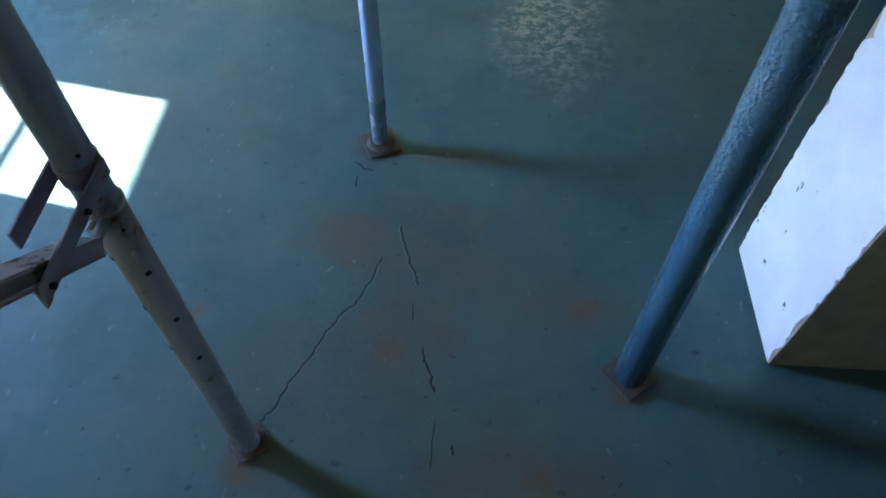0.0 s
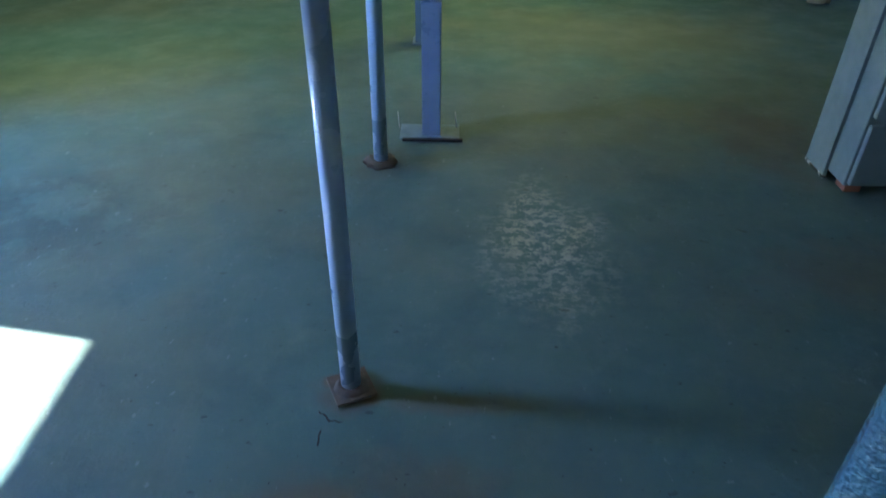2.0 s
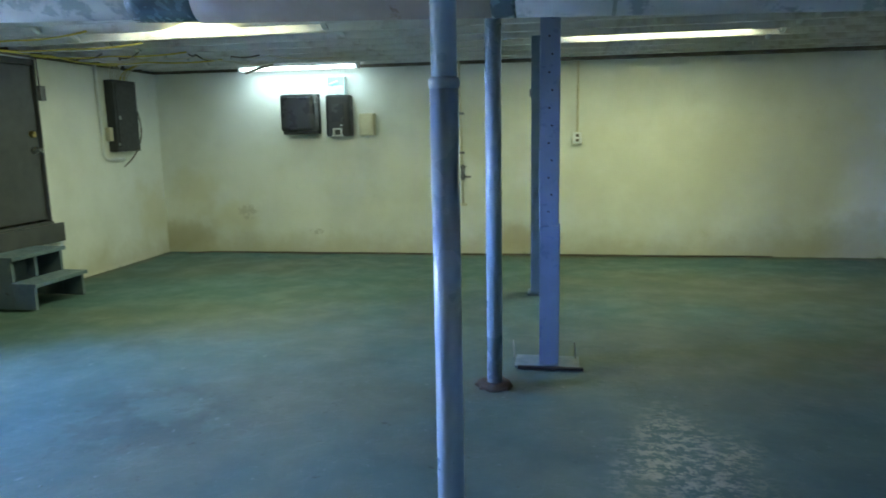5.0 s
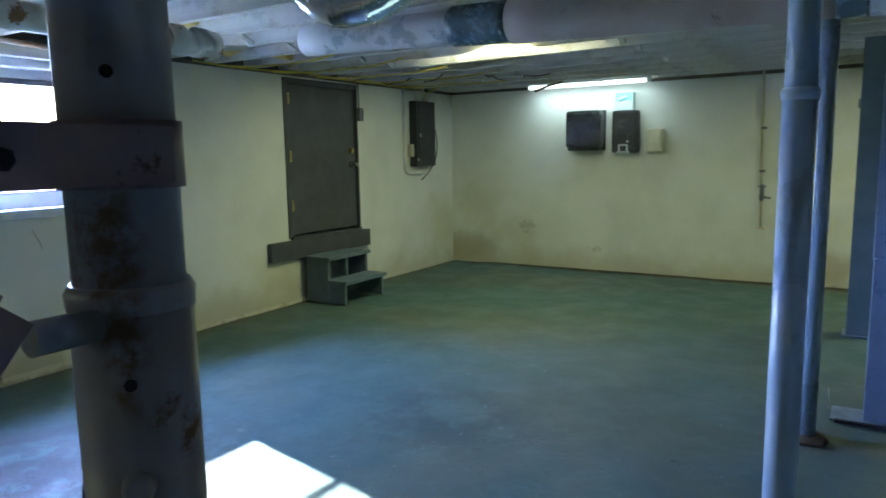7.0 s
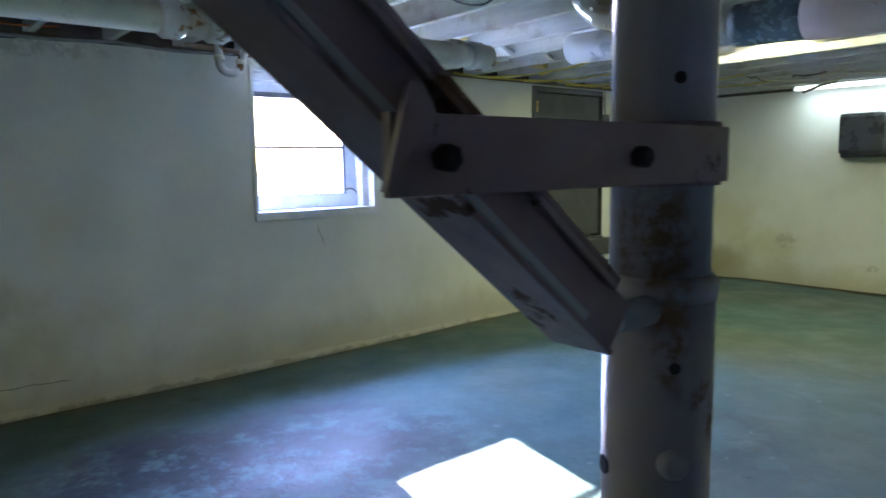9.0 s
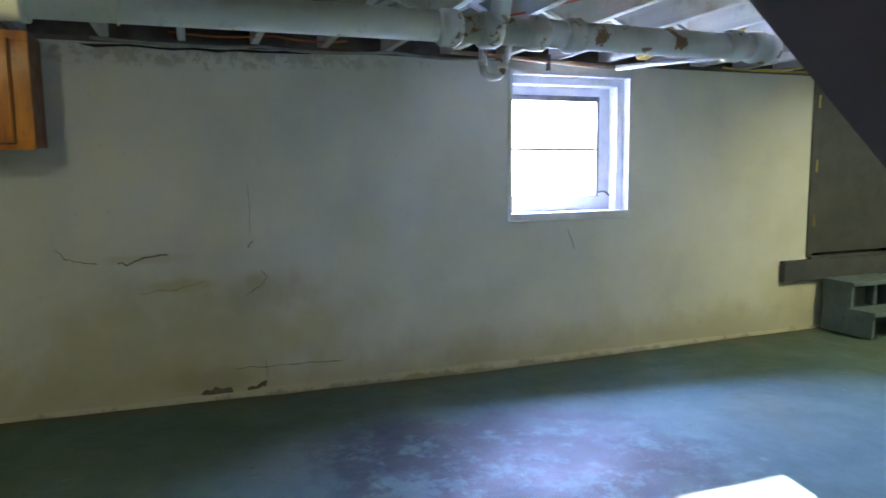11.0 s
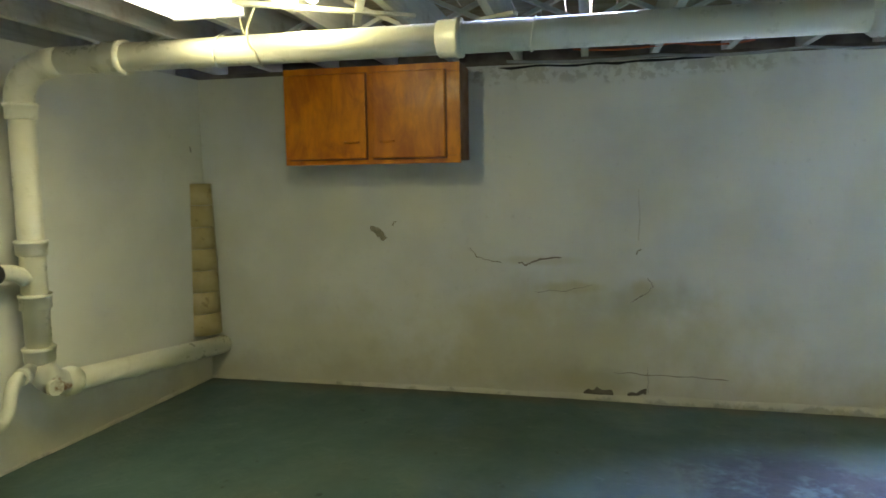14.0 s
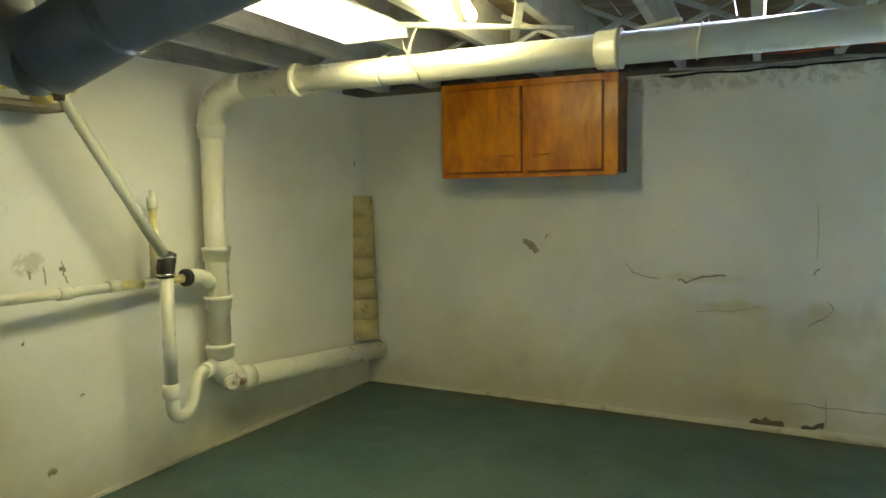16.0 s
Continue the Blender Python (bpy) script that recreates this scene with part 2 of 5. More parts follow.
OCHRE, DAMP, RUSTY = (0.52, 0.47, 0.23), (0.44, 0.44, 0.28), (0.30, 0.20, 0.10)
M_FLOOR = floor_paint()
M_WEST = wall_paint("white_wall_paint_west", None, (
    ((XW, 0.1, 0.35), (0.5, 1.5, 0.45), 0.55, OCHRE), ((XW, 0.5, 0.62), (0.5, 0.45, 0.18), 0.5, DAMP), ((XW, -1.6, 0.3), (0.5, 1.0, 0.4), 0.35, OCHRE),
    ((XW, 7.6, 0.5), (0.5, 0.5, 0.5), 0.5, OCHRE), ((XW, 0.75, 0.68), (0.3, 0.06, 0.15), 0.12, RUSTY), ((XW, 5.0, 0.3), (0.5, 0.9, 0.3), 0.35, OCHRE), ((XW, 0.12, 0.69), (0.3, 0.28, 0.05), 0.5, OCHRE), ((XW, 0.52, 0.70), (0.3, 0.10, 0.09), 0.5, OCHRE), ((XW, -0.1, 0.86), (0.3, 0.35, 0.04), 0.35, OCHRE), ((XW, 0.25, 0.10), (0.3, 0.35, 0.10), 0.6, DAMP)),
    (((XW, 0.15, 2.02), (0.4, 1.5, 0.08)),))
M_NORTH = wall_paint("white_wall_paint_north", (radians(90), 0, 0), (
    ((-4.4, YN, 0.75), (0.45, 0.5, 0.35), 0.35, OCHRE), ((-3.9, YN, 0.42), (0.45, 0.5, 0.25), 0.35, OCHRE), ((-4.6, YN, 0.15), (0.6, 0.5, 0.3), 0.55, (0.30, 0.25, 0.10)),
    ((-0.6, YN, 0.2), (0.5, 0.5, 0.25), 0.5, RUSTY), ((1.5, YN, 0.9), (3.5, 0.5, 0.9), 0.25, OCHRE), ((3.0, YN, 0.2), (1.2, 0.5, 0.3), 0.6, DAMP)),
    (((-3.75, YN, 0.48), (0.16, 0.5, 0.10)), ((-2.9, YN, 0.25), (0.12, 0.5, 0.04))))
M_SOUTH = wall_paint("white_wall_paint_south", None, (
    ((-2.1, YS, 0.35), (0.5, 0.5, 0.35), 0.4, OCHRE), ((-3.5, YS, 0.1), (1.2, 0.5, 0.3), 0.35, DAMP)), (((-2.35, YS, 1.12), (0.08, 0.5, 0.06)),))
M_EAST = wall_paint("white_wall_paint_east", None, (((XE, 6.5, 0.3), (0.5, 1.4, 0.4), 0.4, OCHRE),))
_p = Nodes("white_pier_paint", 0.6)
_c = _p.mix(_p.ramp(_p.noise(3, 5), 0.35, 0.7), (0.80, 0.80, 0.80), (0.70, 0.70, 0.72))
_n = _p.ramp(_p.noise(17, 3, 0.6, stretch=(1, 1.0, 0.42), shift=(1, 5, 2)), 0.685, 0.705)
_p.bump(_n, -0.8, 0.006)
_p.bump(_p.noise(40, 4), 0.3, 0.004)
M_PIER = _p.done(_p.mix(_n, _c, (0.10, 0.10, 0.11)))
M_RAW = painted("raw_block_face", (0.42, 0.33, 0.23), (0.33, 0.26, 0.18), 0.85, bump=0.4)
M_JOIST = wood("whitewashed_joist", (0.55, 0.55, 0.52), (0.70, 0.70, 0.66), 0.75, 0, 3.0, (0.33, 0.29, 0.22))
M_SUBFLOOR = wood("old_subfloor_boards", (0.26, 0.19, 0.12), (0.42, 0.34, 0.24), 0.8, 1, 3.0, (0.16, 0.12, 0.08))
M_STRUT = wood("whitewashed_bridging", (0.58, 0.58, 0.54), (0.72, 0.72, 0.68), 0.75, 0, 3.0)
M_SILL = painted("dark_sill_plate", (0.10, 0.085, 0.065), (0.19, 0.165, 0.13), 0.85, scale=6)
M_WHITE = painted("white_gloss_paint", (0.78, 0.79, 0.80), (0.68, 0.70, 0.73), 0.4, rust=(0.42, 0.44, 0.46), rust_from=0.66)
M_STEEL_DARK = painted("dark_painted_sash", (0.13, 0.13, 0.15), (0.22, 0.22, 0.25), 0.5)
M_DOOR = painted("slate_grey_door_paint", (0.060, 0.064, 0.075), (0.080, 0.084, 0.095), 0.45, scale=4)
M_BRASS = painted("old_brass", (0.62, 0.47, 0.18), (0.45, 0.33, 0.13), 0.35, 1.0)
M_CHROME = painted("chrome", (0.75, 0.76, 0.78), (0.6, 0.6, 0.62), 0.18, 1.0, bump=0.02)
M_POST = painted("lavender_grey_post_paint", (0.30, 0.41, 0.53), (0.32, 0.43, 0.55), 0.30, bump=0.03, scale=2, gloss=0.8)
M_POST_SQUARE = painted("lavender_blue_square_post_paint", (0.17, 0.225, 0.33), (0.20, 0.26, 0.37), 0.35, bump=0.08, scale=6)
M_POST_TEAL = painted("teal_grey_post_paint", (0.10, 0.155, 0.20), (0.14, 0.20, 0.25), 0.40, scale=5)
_h = Nodes("orange_peel_blue_paint", 0.18)
_h.bsdf.inputs["Specular IOR Level"].default_value = 0.9
_h.bump(_h.noise(85, 2, 0.5), 0.8, 0.012)
_h.bump(_h.noise(28, 2, 0.5), 0.3, 0.01)
M_POST_ROUGH = _h.done(_h.mix(_h.ramp(_h.noise(4, 4), 0.3, 0.7), (0.070, 0.165, 0.230), (0.085, 0.185, 0.252)))
M_POST_RUST = painted("plum_grey_rusting_post", (0.31, 0.30, 0.335), (0.36, 0.35, 0.37), 0.38, rust=(0.17, 0.10, 0.05), rust_from=0.64, scale=7, patches=(((0.02, -0.034, 1.30), (0.045, 0.03, 0.05)), ((0.03, -0.03, 1.23), (0.02, 0.02, 0.05))))
M_ARM = painted("plum_brown_channel", (0.215, 0.150, 0.158), (0.26, 0.19, 0.195), 0.45, rust=(0.075, 0.036, 0.022), rust_from=0.58, scale=14)
M_RUST = painted("rusted_plate", (0.075, 0.062, 0.052), (0.115, 0.080, 0.056), 0.85, rust=(0.07, 0.075, 0.085), rust_from=0.58, bump=0.5, scale=14)
M_HOLE = painted("dark_hole", (0.008, 0.008, 0.01), (0.012, 0.012, 0.014), 0.8)
M_PVC = painted("white_plastic_pipe", (0.78, 0.77, 0.66), (0.72, 0.71, 0.58), 0.35, rust=(0.62, 0.58, 0.46), rust_from=0.86, bump=0.05, scale=5)
M_PVC_TEE = painted("rust_spotted_white_pipe", (0.76, 0.75, 0.64), (0.70, 0.68, 0.56), 0.4, rust=(0.22, 0.10, 0.03), rust_from=0.80, bump=0.05, scale=6, patches=(((-0.05, -2.35, -1.53), (0.05, 0.06, 0.05)), ((-0.10, -2.33, -1.55), (0.04, 0.05, 0.03))))
M_PVC_OLD = painted("rust_streaked_white_pipe", (0.70, 0.69, 0.67), (0.60, 0.58, 0.54), 0.45, rust=(0.30, 0.17, 0.09), rust_from=0.56, bump=0.1, scale=6)
M_CPVC = painted("yellowed_plastic_pipe", (0.66, 0.60, 0.34), (0.58, 0.50, 0.24), 0.35)
M_RUBBER = painted("black_rubber", (0.018, 0.018, 0.02), (0.03, 0.03, 0.032), 0.55)
M_WRAP = painted("dusty_rose_duct_wrap", (0.42, 0.33, 0.30), (0.50, 0.43, 0.41), 0.6, rust=(0.30, 0.20, 0.16), rust_from=0.62, scale=3)
M_WRAP_WHITE = painted("pale_duct_jacket", (0.62, 0.62, 0.64), (0.52, 0.53, 0.56), 0.55, rust=(0.36, 0.39, 0.43), rust_from=0.55, scale=4)
M_TAPE = painted("grey_duct_tape", (0.15, 0.20, 0.25), (0.20, 0.25, 0.30), 0.22, 0.3, bump=0.4, grain=40)
M_FOIL = painted("aluminium_foil_duct", (0.80, 0.81, 0.84), (0.70, 0.72, 0.76), 0.16, 1.0, bump=0.5, scale=14, grain=45)
M_DUCT_DARK = painted("blue_grey_duct", (0.135, 0.148, 0.145), (0.180, 0.190, 0.180), 0.5, rust=(0.14, 0.12, 0.085), rust_from=0.58, scale=5)
_o = Nodes("honey_oak_veneer", 0.32)
_f = _o.noise(3.0, 6, 0.65, stretch=(1, 2.2, 0.8), distort=0.5)
_c = _o.mix(_o.ramp(_f, 0.32, 0.66), (0.50, 0.120, 0.002), (0.84, 0.290, 0.004))
_c = _o.mix(_o.ramp(_o.noise(14, 5, 0.6, stretch=(1, 5, 0.5)), 0.45, 0.75, 0.0, 0.25), _c, (0.36, 0.080, 0.003))
_c = _o.mix(_o.ramp(_o.noise(5, 5, 0.6, shift=(3, 4, 1)), 0.55, 0.75, 0.0, 0.5), _c, (0.30, 0.060, 0.003))
_o.bump(_f, 0.05, 0.002)
M_CAB = _o.done(_c, _o.ramp(_o.noise(6, 3), 0.3, 0.7, 0.28, 0.42))
M_CAB_RED = wood("red_brown_cabinet_side", (0.17, 0.045, 0.012), (0.24, 0.07, 0.02), 0.4, 2, 2.5)
M_BLACK = painted("black_plastic", (0.014, 0.015, 0.016), (0.020, 0.021, 0.022), 0.38, bump=0.0, scale=3)
M_BLACK_CLEAR = painted("smoked_plastic", (0.03, 0.032, 0.034), (0.042, 0.044, 0.047), 0.28, bump=0.0, scale=2)
M_PANEL = painted("black_breaker_panel", (0.022, 0.024, 0.028), (0.034, 0.036, 0.04), 0.45)
M_GREY_METAL = painted("grey_galvanised", (0.40, 0.41, 0.41), (0.30, 0.31, 0.31), 0.45, 0.6)
M_CREAM = painted("cream_plastic", (0.64, 0.60, 0.46), (0.55, 0.51, 0.38), 0.45)
M_CARD_TEAL = painted("pale_teal_card", (0.20, 0.50, 0.52), (0.26, 0.56, 0.58), 0.6, bump=0.03)
M_CARD_WHITE = painted("white_card", (0.58, 0.66, 0.64), (0.52, 0.60, 0.58), 0.6, bump=0.03)
M_STOOL = painted("blue_grey_stool_paint", (0.105, 0.150, 0.185), (0.14, 0.185, 0.215), 0.5, rust=(0.07, 0.075, 0.07), rust_from=0.66)
M_APPLIANCE = painted("grey_green_enamel", (0.135, 0.178, 0.165), (0.17, 0.21, 0.195), 0.4, rust=(0.16, 0.15, 0.12), rust_from=0.70, scale=5)
M_TAN = painted("tan_rolled_carpet", (0.50, 0.41, 0.27), (0.58, 0.50, 0.36), 0.9, rust=(0.36, 0.25, 0.12), rust_from=0.62, bump=0.5, scale=7)
M_VINYL = painted("tan_vinyl_tile", (0.48, 0.39, 0.19), (0.56, 0.47, 0.26), 0.5, rust=(0.34, 0.26, 0.12), rust_from=0.60, scale=9)
M_BRICK = painted("orange_brick", (0.34, 0.12, 0.055), (0.26, 0.10, 0.05), 0.9, bump=0.5)
M_WIRE_Y = painted("yellow_cable", (0.62, 0.50, 0.05), (0.5, 0.4, 0.05), 0.5)
M_WIRE_O = painted("orange_cable", (0.60, 0.14, 0.03), (0.5, 0.11, 0.03), 0.5)
M_COPPER = painted("dull_copper_pipe", (0.42, 0.24, 0.15), (0.5, 0.42, 0.36), 0.45, 0.6, scale=4)
M_INSUL = painted("yellow_insulation", (0.62, 0.48, 0.16), (0.5, 0.36, 0.10), 0.95, bump=0.8, scale=16)
M_GRASS = painted("pale_outdoor_ground", (0.42, 0.42, 0.36), (0.52, 0.51, 0.45), 0.9, scale=2)
M_TUBE_COOL = glow("cool_white_tube", (0.86, 1.0, 0.95), 0.45)
M_TUBE_WARM = glow("warm_white_tube", (1.0, 0.95, 0.62), 0.7)
M_LENS_AND_PATCH = glow("glowing_strip_lens_and_patch", (1.0, 0.95, 0.50), 0.20)
M_LENS = glow("glowing_acrylic_lens", (1.0, 0.95, 0.70), 0.16)
_g = Nodes("window_glass", 0.02)
_clear, _shine, _join, _rim = (_g.tree.nodes.new("ShaderNode" + k) for k in ("BsdfTransparent", "BsdfGlossy", "MixShader", "Fresnel"))
_clear.inputs[0].default_value, _shine.inputs["Roughness"].default_value, _rim.inputs["IOR"].default_value = (0.96, 0.98, 0.98, 1), 0.02, 1.2
_g.tree.links.new(_rim.outputs[0], _join.inputs[0])
_g.tree.links.new(_clear.outputs[0], _join.inputs[1])
_g.tree.links.new(_shine.outputs[0], _join.inputs[2])
_g.tree.links.new(_join.outputs[0], _g.tree.nodes["Material Output"].inputs["Surface"])
M_GLASS = _g.mat
M_CRACK = painted("dark_crack", (0.018, 0.02, 0.02), (0.03, 0.03, 0.028), 0.9)
M_LIP = painted("pale_crack_lip", (0.100, 0.140, 0.135), (0.085, 0.110, 0.100), 0.6)
M_SPLIT = painted("split_plaster", (0.42, 0.39, 0.30), (0.26, 0.24, 0.18), 0.9, scale=20)
M_DUST = painted("shadowed_timber_dust", (0.20, 0.17, 0.13), (0.30, 0.26, 0.20), 0.9, scale=8)

# ---- building helpers ----
def box(bm, x0, y0, z0, x1, y1, z1, bevel=0.0, m=None):
    """A box between two corners, its edges rounded by bevel, set by the matrix m."""
    made = bmesh.ops.create_cube(bm, size=1.0)["verts"]
    t = Matrix.Translation(((x0 + x1) / 2, (y0 + y1) / 2, (z0 + z1) / 2)) @ Matrix.Diagonal((abs(x1 - x0), abs(y1 - y0), abs(z1 - z0), 1))
    bmesh.ops.transform(bm, matrix=t, verts=made)
    if bevel:
        edges = {e for v in made for e in v.link_edges}
        out = bmesh.ops.bevel(bm, geom=list(edges), offset=bevel, segments=2, affect="EDGES", profile=0.6)
        made = list({v for f in out["faces"] for v in f.verts} | {v for v in made if v.is_valid})
    if m is not None:
        bmesh.ops.transform(bm, matrix=m, verts=made)
    return bm


def sweep(bm, points, radius, seg=14, closed_ends=True, radii=None):
    """A round bar or pipe along points."""
    pts = [Vector(p) for p in points]
    rings, side = [], None
    for i, p in enumerate(pts):
        way = ((pts[min(i + 1, len(pts) - 1)] - pts[max(i - 1, 0)])).normalized()
        if side is None:
            side = way.orthogonal().normalized()
        side = (side - way * side.dot(way)).normalized()
        other = way.cross(side)
        r = radii[i] if radii else radius
        rings.append([bm.verts.new(p + (side * math.cos(a) + other * math.sin(a)) * r) for a in (math.tau * k / seg for k in range(seg))])
    for a, b in zip(rings, rings[1:]):
        for k in range(seg):
            bm.faces.new((a[k], a[(k + 1) % seg], b[(k + 1) % seg], b[k])).smooth = True
    if closed_ends:
        bm.faces.new(rings[0][::-1])
        bm.faces.new(rings[-1])
    return bm


def bend(a, b, c, n=7):
    """Points of a curve from a to c that leaves a towards b."""
    a, b, c = Vector(a), Vector(b), Vector(c)
    return [a * (1 - t) ** 2 + b * 2 * t * (1 - t) + c * t * t for t in (i / n for i in range(n + 1))]


def mesh(name, bm):
    bmesh.ops.recalc_face_normals(bm, faces=bm.faces)
    data = bpy.data.meshes.new(name)
    bm.to_mesh(data)
    bm.free()
    return data


def solid(name, bm, material, label="", category="", kind="", group=""):
    """A top-level thing or piece of the setting that is one mesh."""
    data = mesh(name, bm)
    data.materials.append(material)
    return tagged(new(name, data), label, category, group, kind)


def thing(name, label, category, group="", at=(0, 0, 0), kind=""):
    ob = new(name)
    ob.empty_display_size = 0.1
    ob.location = at
    ob.matrix_world = Matrix.Translation(at)
    return tagged(ob, label, category, group, kind)


def part(name, bm, material, parent, label=""):
    """One mesh object under a thing or under a part; its coordinates are the world's."""
    data = mesh(name, bm)
    data.materials.append(material)
    ob = new(name, data)
    ob.parent = parent
    base = parent
    off = Vector((0, 0, 0))
    while base is not None:
        off += base.location
        base = base.parent
    data.transform(Matrix.Translation(-off))
    return tagged(ob, label)


B = bmesh.new

# ---- the room ----
def slab_with_openings(bm, axis, face, back, u0, u1, z0, z1, holes):
    """A wall as one mesh: axis is the way it faces, u runs along it, holes are (u0, u1, z0, z1)."""
    us = sorted({u0, u1, *(h[0] for h in holes), *(h[1] for h in holes)})
    zs = sorted({z0, z1, *(h[2] for h in holes), *(h[3] for h in holes)})
    solid_cell = lambda u, z: not any(h[0] < u < h[1] and h[2] < z < h[3] for h in holes)
    for ua, ub in zip(us, us[1:]):
        za = None
        for a, b in zip(zs, zs[1:]):
            if solid_cell((ua + ub) / 2, (a + b) / 2):
                za = a if za is None else za
                zb = b
            elif za is not None:
                box(bm, *((face, ua, za, back, ub, zb) if axis == "x" else (ua, face, za, ub, back, zb)))
                za = None
        if za is not None:
            box(bm, *((face, ua, za, back, ub, zb) if axis == "x" else (ua, face, za, ub, back, zb)))
    bmesh.ops.remove_doubles(bm, verts=bm.verts, dist=0.0005)
    return bm


def floor_height(x, y):
    dip = 0.036 * min(1.0, max(0.0, (-2.6 - x) / 2.0)) * math.exp(-((y - 1.9) / 2.3) ** 2)
    return -dip + 0.006 * noise.noise((x * 1.1, y * 1.1, 0)) + 0.0025 * noise.noise((x * 5, y * 5, 3)) - 0.004


def floor_sheet():
    bm = B()
    bmesh.ops.create_grid(bm, x_segments=150, y_segments=170, size=0.5)
    for v in bm.verts:
        x, y = XW - 0.05 + (v.co.x + 0.5) * (XE - XW + 0.1), -3.25 + (v.co.y + 0.5) * (YN + 3.40)
        v.co = (x, y, floor_height(x, y))
    ob = solid("floor", bm, M_FLOOR, "blue-grey painted concrete floor, worn, stained and cracked", "floor", "structure")
    for f in ob.data.polygons:
        f.use_smooth = True
    return ob


floor_sheet()
solid("ground", box(B(), -60, -60, 0.80, XW - 0.30, 60, 0.86), M_GRASS, "pale sunlit ground outside the basement window", "ground", "structure")
WIN = (2.21, 3.20, 1.00, 2.02)
DOOR = (4.93, 5.96, 0.60, 2.055)
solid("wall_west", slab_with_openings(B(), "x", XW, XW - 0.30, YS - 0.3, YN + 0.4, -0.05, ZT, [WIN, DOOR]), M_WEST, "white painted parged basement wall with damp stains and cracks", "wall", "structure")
bm = box(B(), XW - 0.3, 0, -0.05, XE + 0.4, 0.3, ZT)
bmesh.ops.transform(bm, matrix=Matrix.Translation((XW, 7.832, 0)) @ Matrix.Rotation(math.atan(0.0150), 4, "Z") @ Matrix.Translation((-XW, 0, 0)), verts=bm.verts)
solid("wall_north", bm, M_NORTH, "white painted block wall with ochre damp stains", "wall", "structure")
bm = box(B(), 0, -0.3, -0.05, XE - XW + 0.3, 0, ZT)
bmesh.ops.transform(bm, matrix=Matrix.Translation((XW, -2.41, 0)) @ Matrix.Rotation(math.atan(-0.080), 4, "Z"), verts=bm.verts)
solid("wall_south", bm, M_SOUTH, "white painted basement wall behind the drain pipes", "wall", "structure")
solid("wall_east", box(B(), XE, -3.4, -0.05, XE + 0.3, YN + 0.3, ZT), M_EAST, "white painted basement wall", "wall", "structure")


def ceiling():
    """Boarded subfloor on joists that run from west to east, with crossed bridging between them."""
    bm = B()
    y = -3.3
    while y < YN + 0.3:
        box(bm, XW - 0.3, y + 0.002, ZS, XE + 0.3, y + 0.138, ZS + 0.03)
        y += 0.14
    ob = solid("ceiling", bm, M_SUBFLOOR, "old boarded subfloor over open white-washed joists", "ceiling", "structure")
    return ob


JOISTS = [YS - 0.612 + 0.406 * i for i in range(28)]
ceiling()
joists = thing("ceiling_joists", "white-washed timber joists with grimy undersides", "joists", kind="structure", at=(0, 0, ZJ))
data = mesh("joist", box(B(), XW - 0.12, -0.021, 0, XE + 0.12, 0.021, ZS - ZJ - 0.001, 0.004))
data.materials.append(M_JOIST)
for y in JOISTS:
    if y < YN - 0.02:
        ob = new("joist", data)
        ob.parent, ob.location = joists, (0, y, 0)
ob = new("joist", data)
ob.parent, ob.location = joists, (0, 7.80, 0)
bm = B()
for x in (-3.95, -1.9, 1.6):
    for a, b in zip(JOISTS, JOISTS[1:]):
        if b < YN - 0.02:
            for i, (za, zb) in enumerate(((ZJ + 0.02, ZS - 0.03), (ZS - 0.03, ZJ + 0.02))):
                way = Vector((0, b - a - 0.042, zb - za))
                m = Matrix.Translation((x + 0.045 * i, (a + b) / 2, (za + zb) / 2)) @ Matrix.Rotation(math.atan2(way.z, way.y), 4, "X")
                box(bm, -0.019, -way.length / 2, -0.010, 0.019, way.length / 2, 0.010, 0, m)
solid("ceiling_bridging", bm, M_STRUT, "crossed wooden bridging struts between the joists", "bridging", "structure")
bm = box(B(), XW - 0.13, YS, ZT, XW - 0.005, YN, ZJ - 0.001)
solid("trim_west_sill_plate", bm, M_SILL, "dark dusty sill plate on the wall", "sill plate", "structure")
bm = box(B(), XW, 7.86, ZT, XE, 8.05, ZJ - 0.001)
solid("trim_north_sill_plate", bm, M_SILL, "dark dusty sill plate on the wall", "sill plate", "structure")
solid("trim_south_sill_plate", box(B(), XW, -3.2, ZT, XE, -2.75, ZJ - 0.001), M_SILL, "dark dusty sill plate on the wall", "sill plate", "structure")
solid("trim_east_sill_plate", box(B(), XE + 0.01, YS, ZT, XE + 0.14, YN, ZJ - 0.001), M_SILL, "dark dusty sill plate on the wall", "sill plate", "structure")
bm = B()
box(bm, XW - 0.3, YS - 0.9, ZJ, XW - 0.14, YN + 0.4, ZS)
box(bm, XW - 0.14, 8.06, ZJ, XE + 0.3, 8.2, ZS)
box(bm, XW - 0.14, -3.3, ZJ, XE + 0.3, -3.2, ZS)
box(bm, XE + 0.15, YS - 0.9, ZJ, XE + 0.3, 8.05, ZS)
solid("trim_rim_joist", bm, M_SILL, "dark rim boards that close the joist ends", "rim joist", "structure")


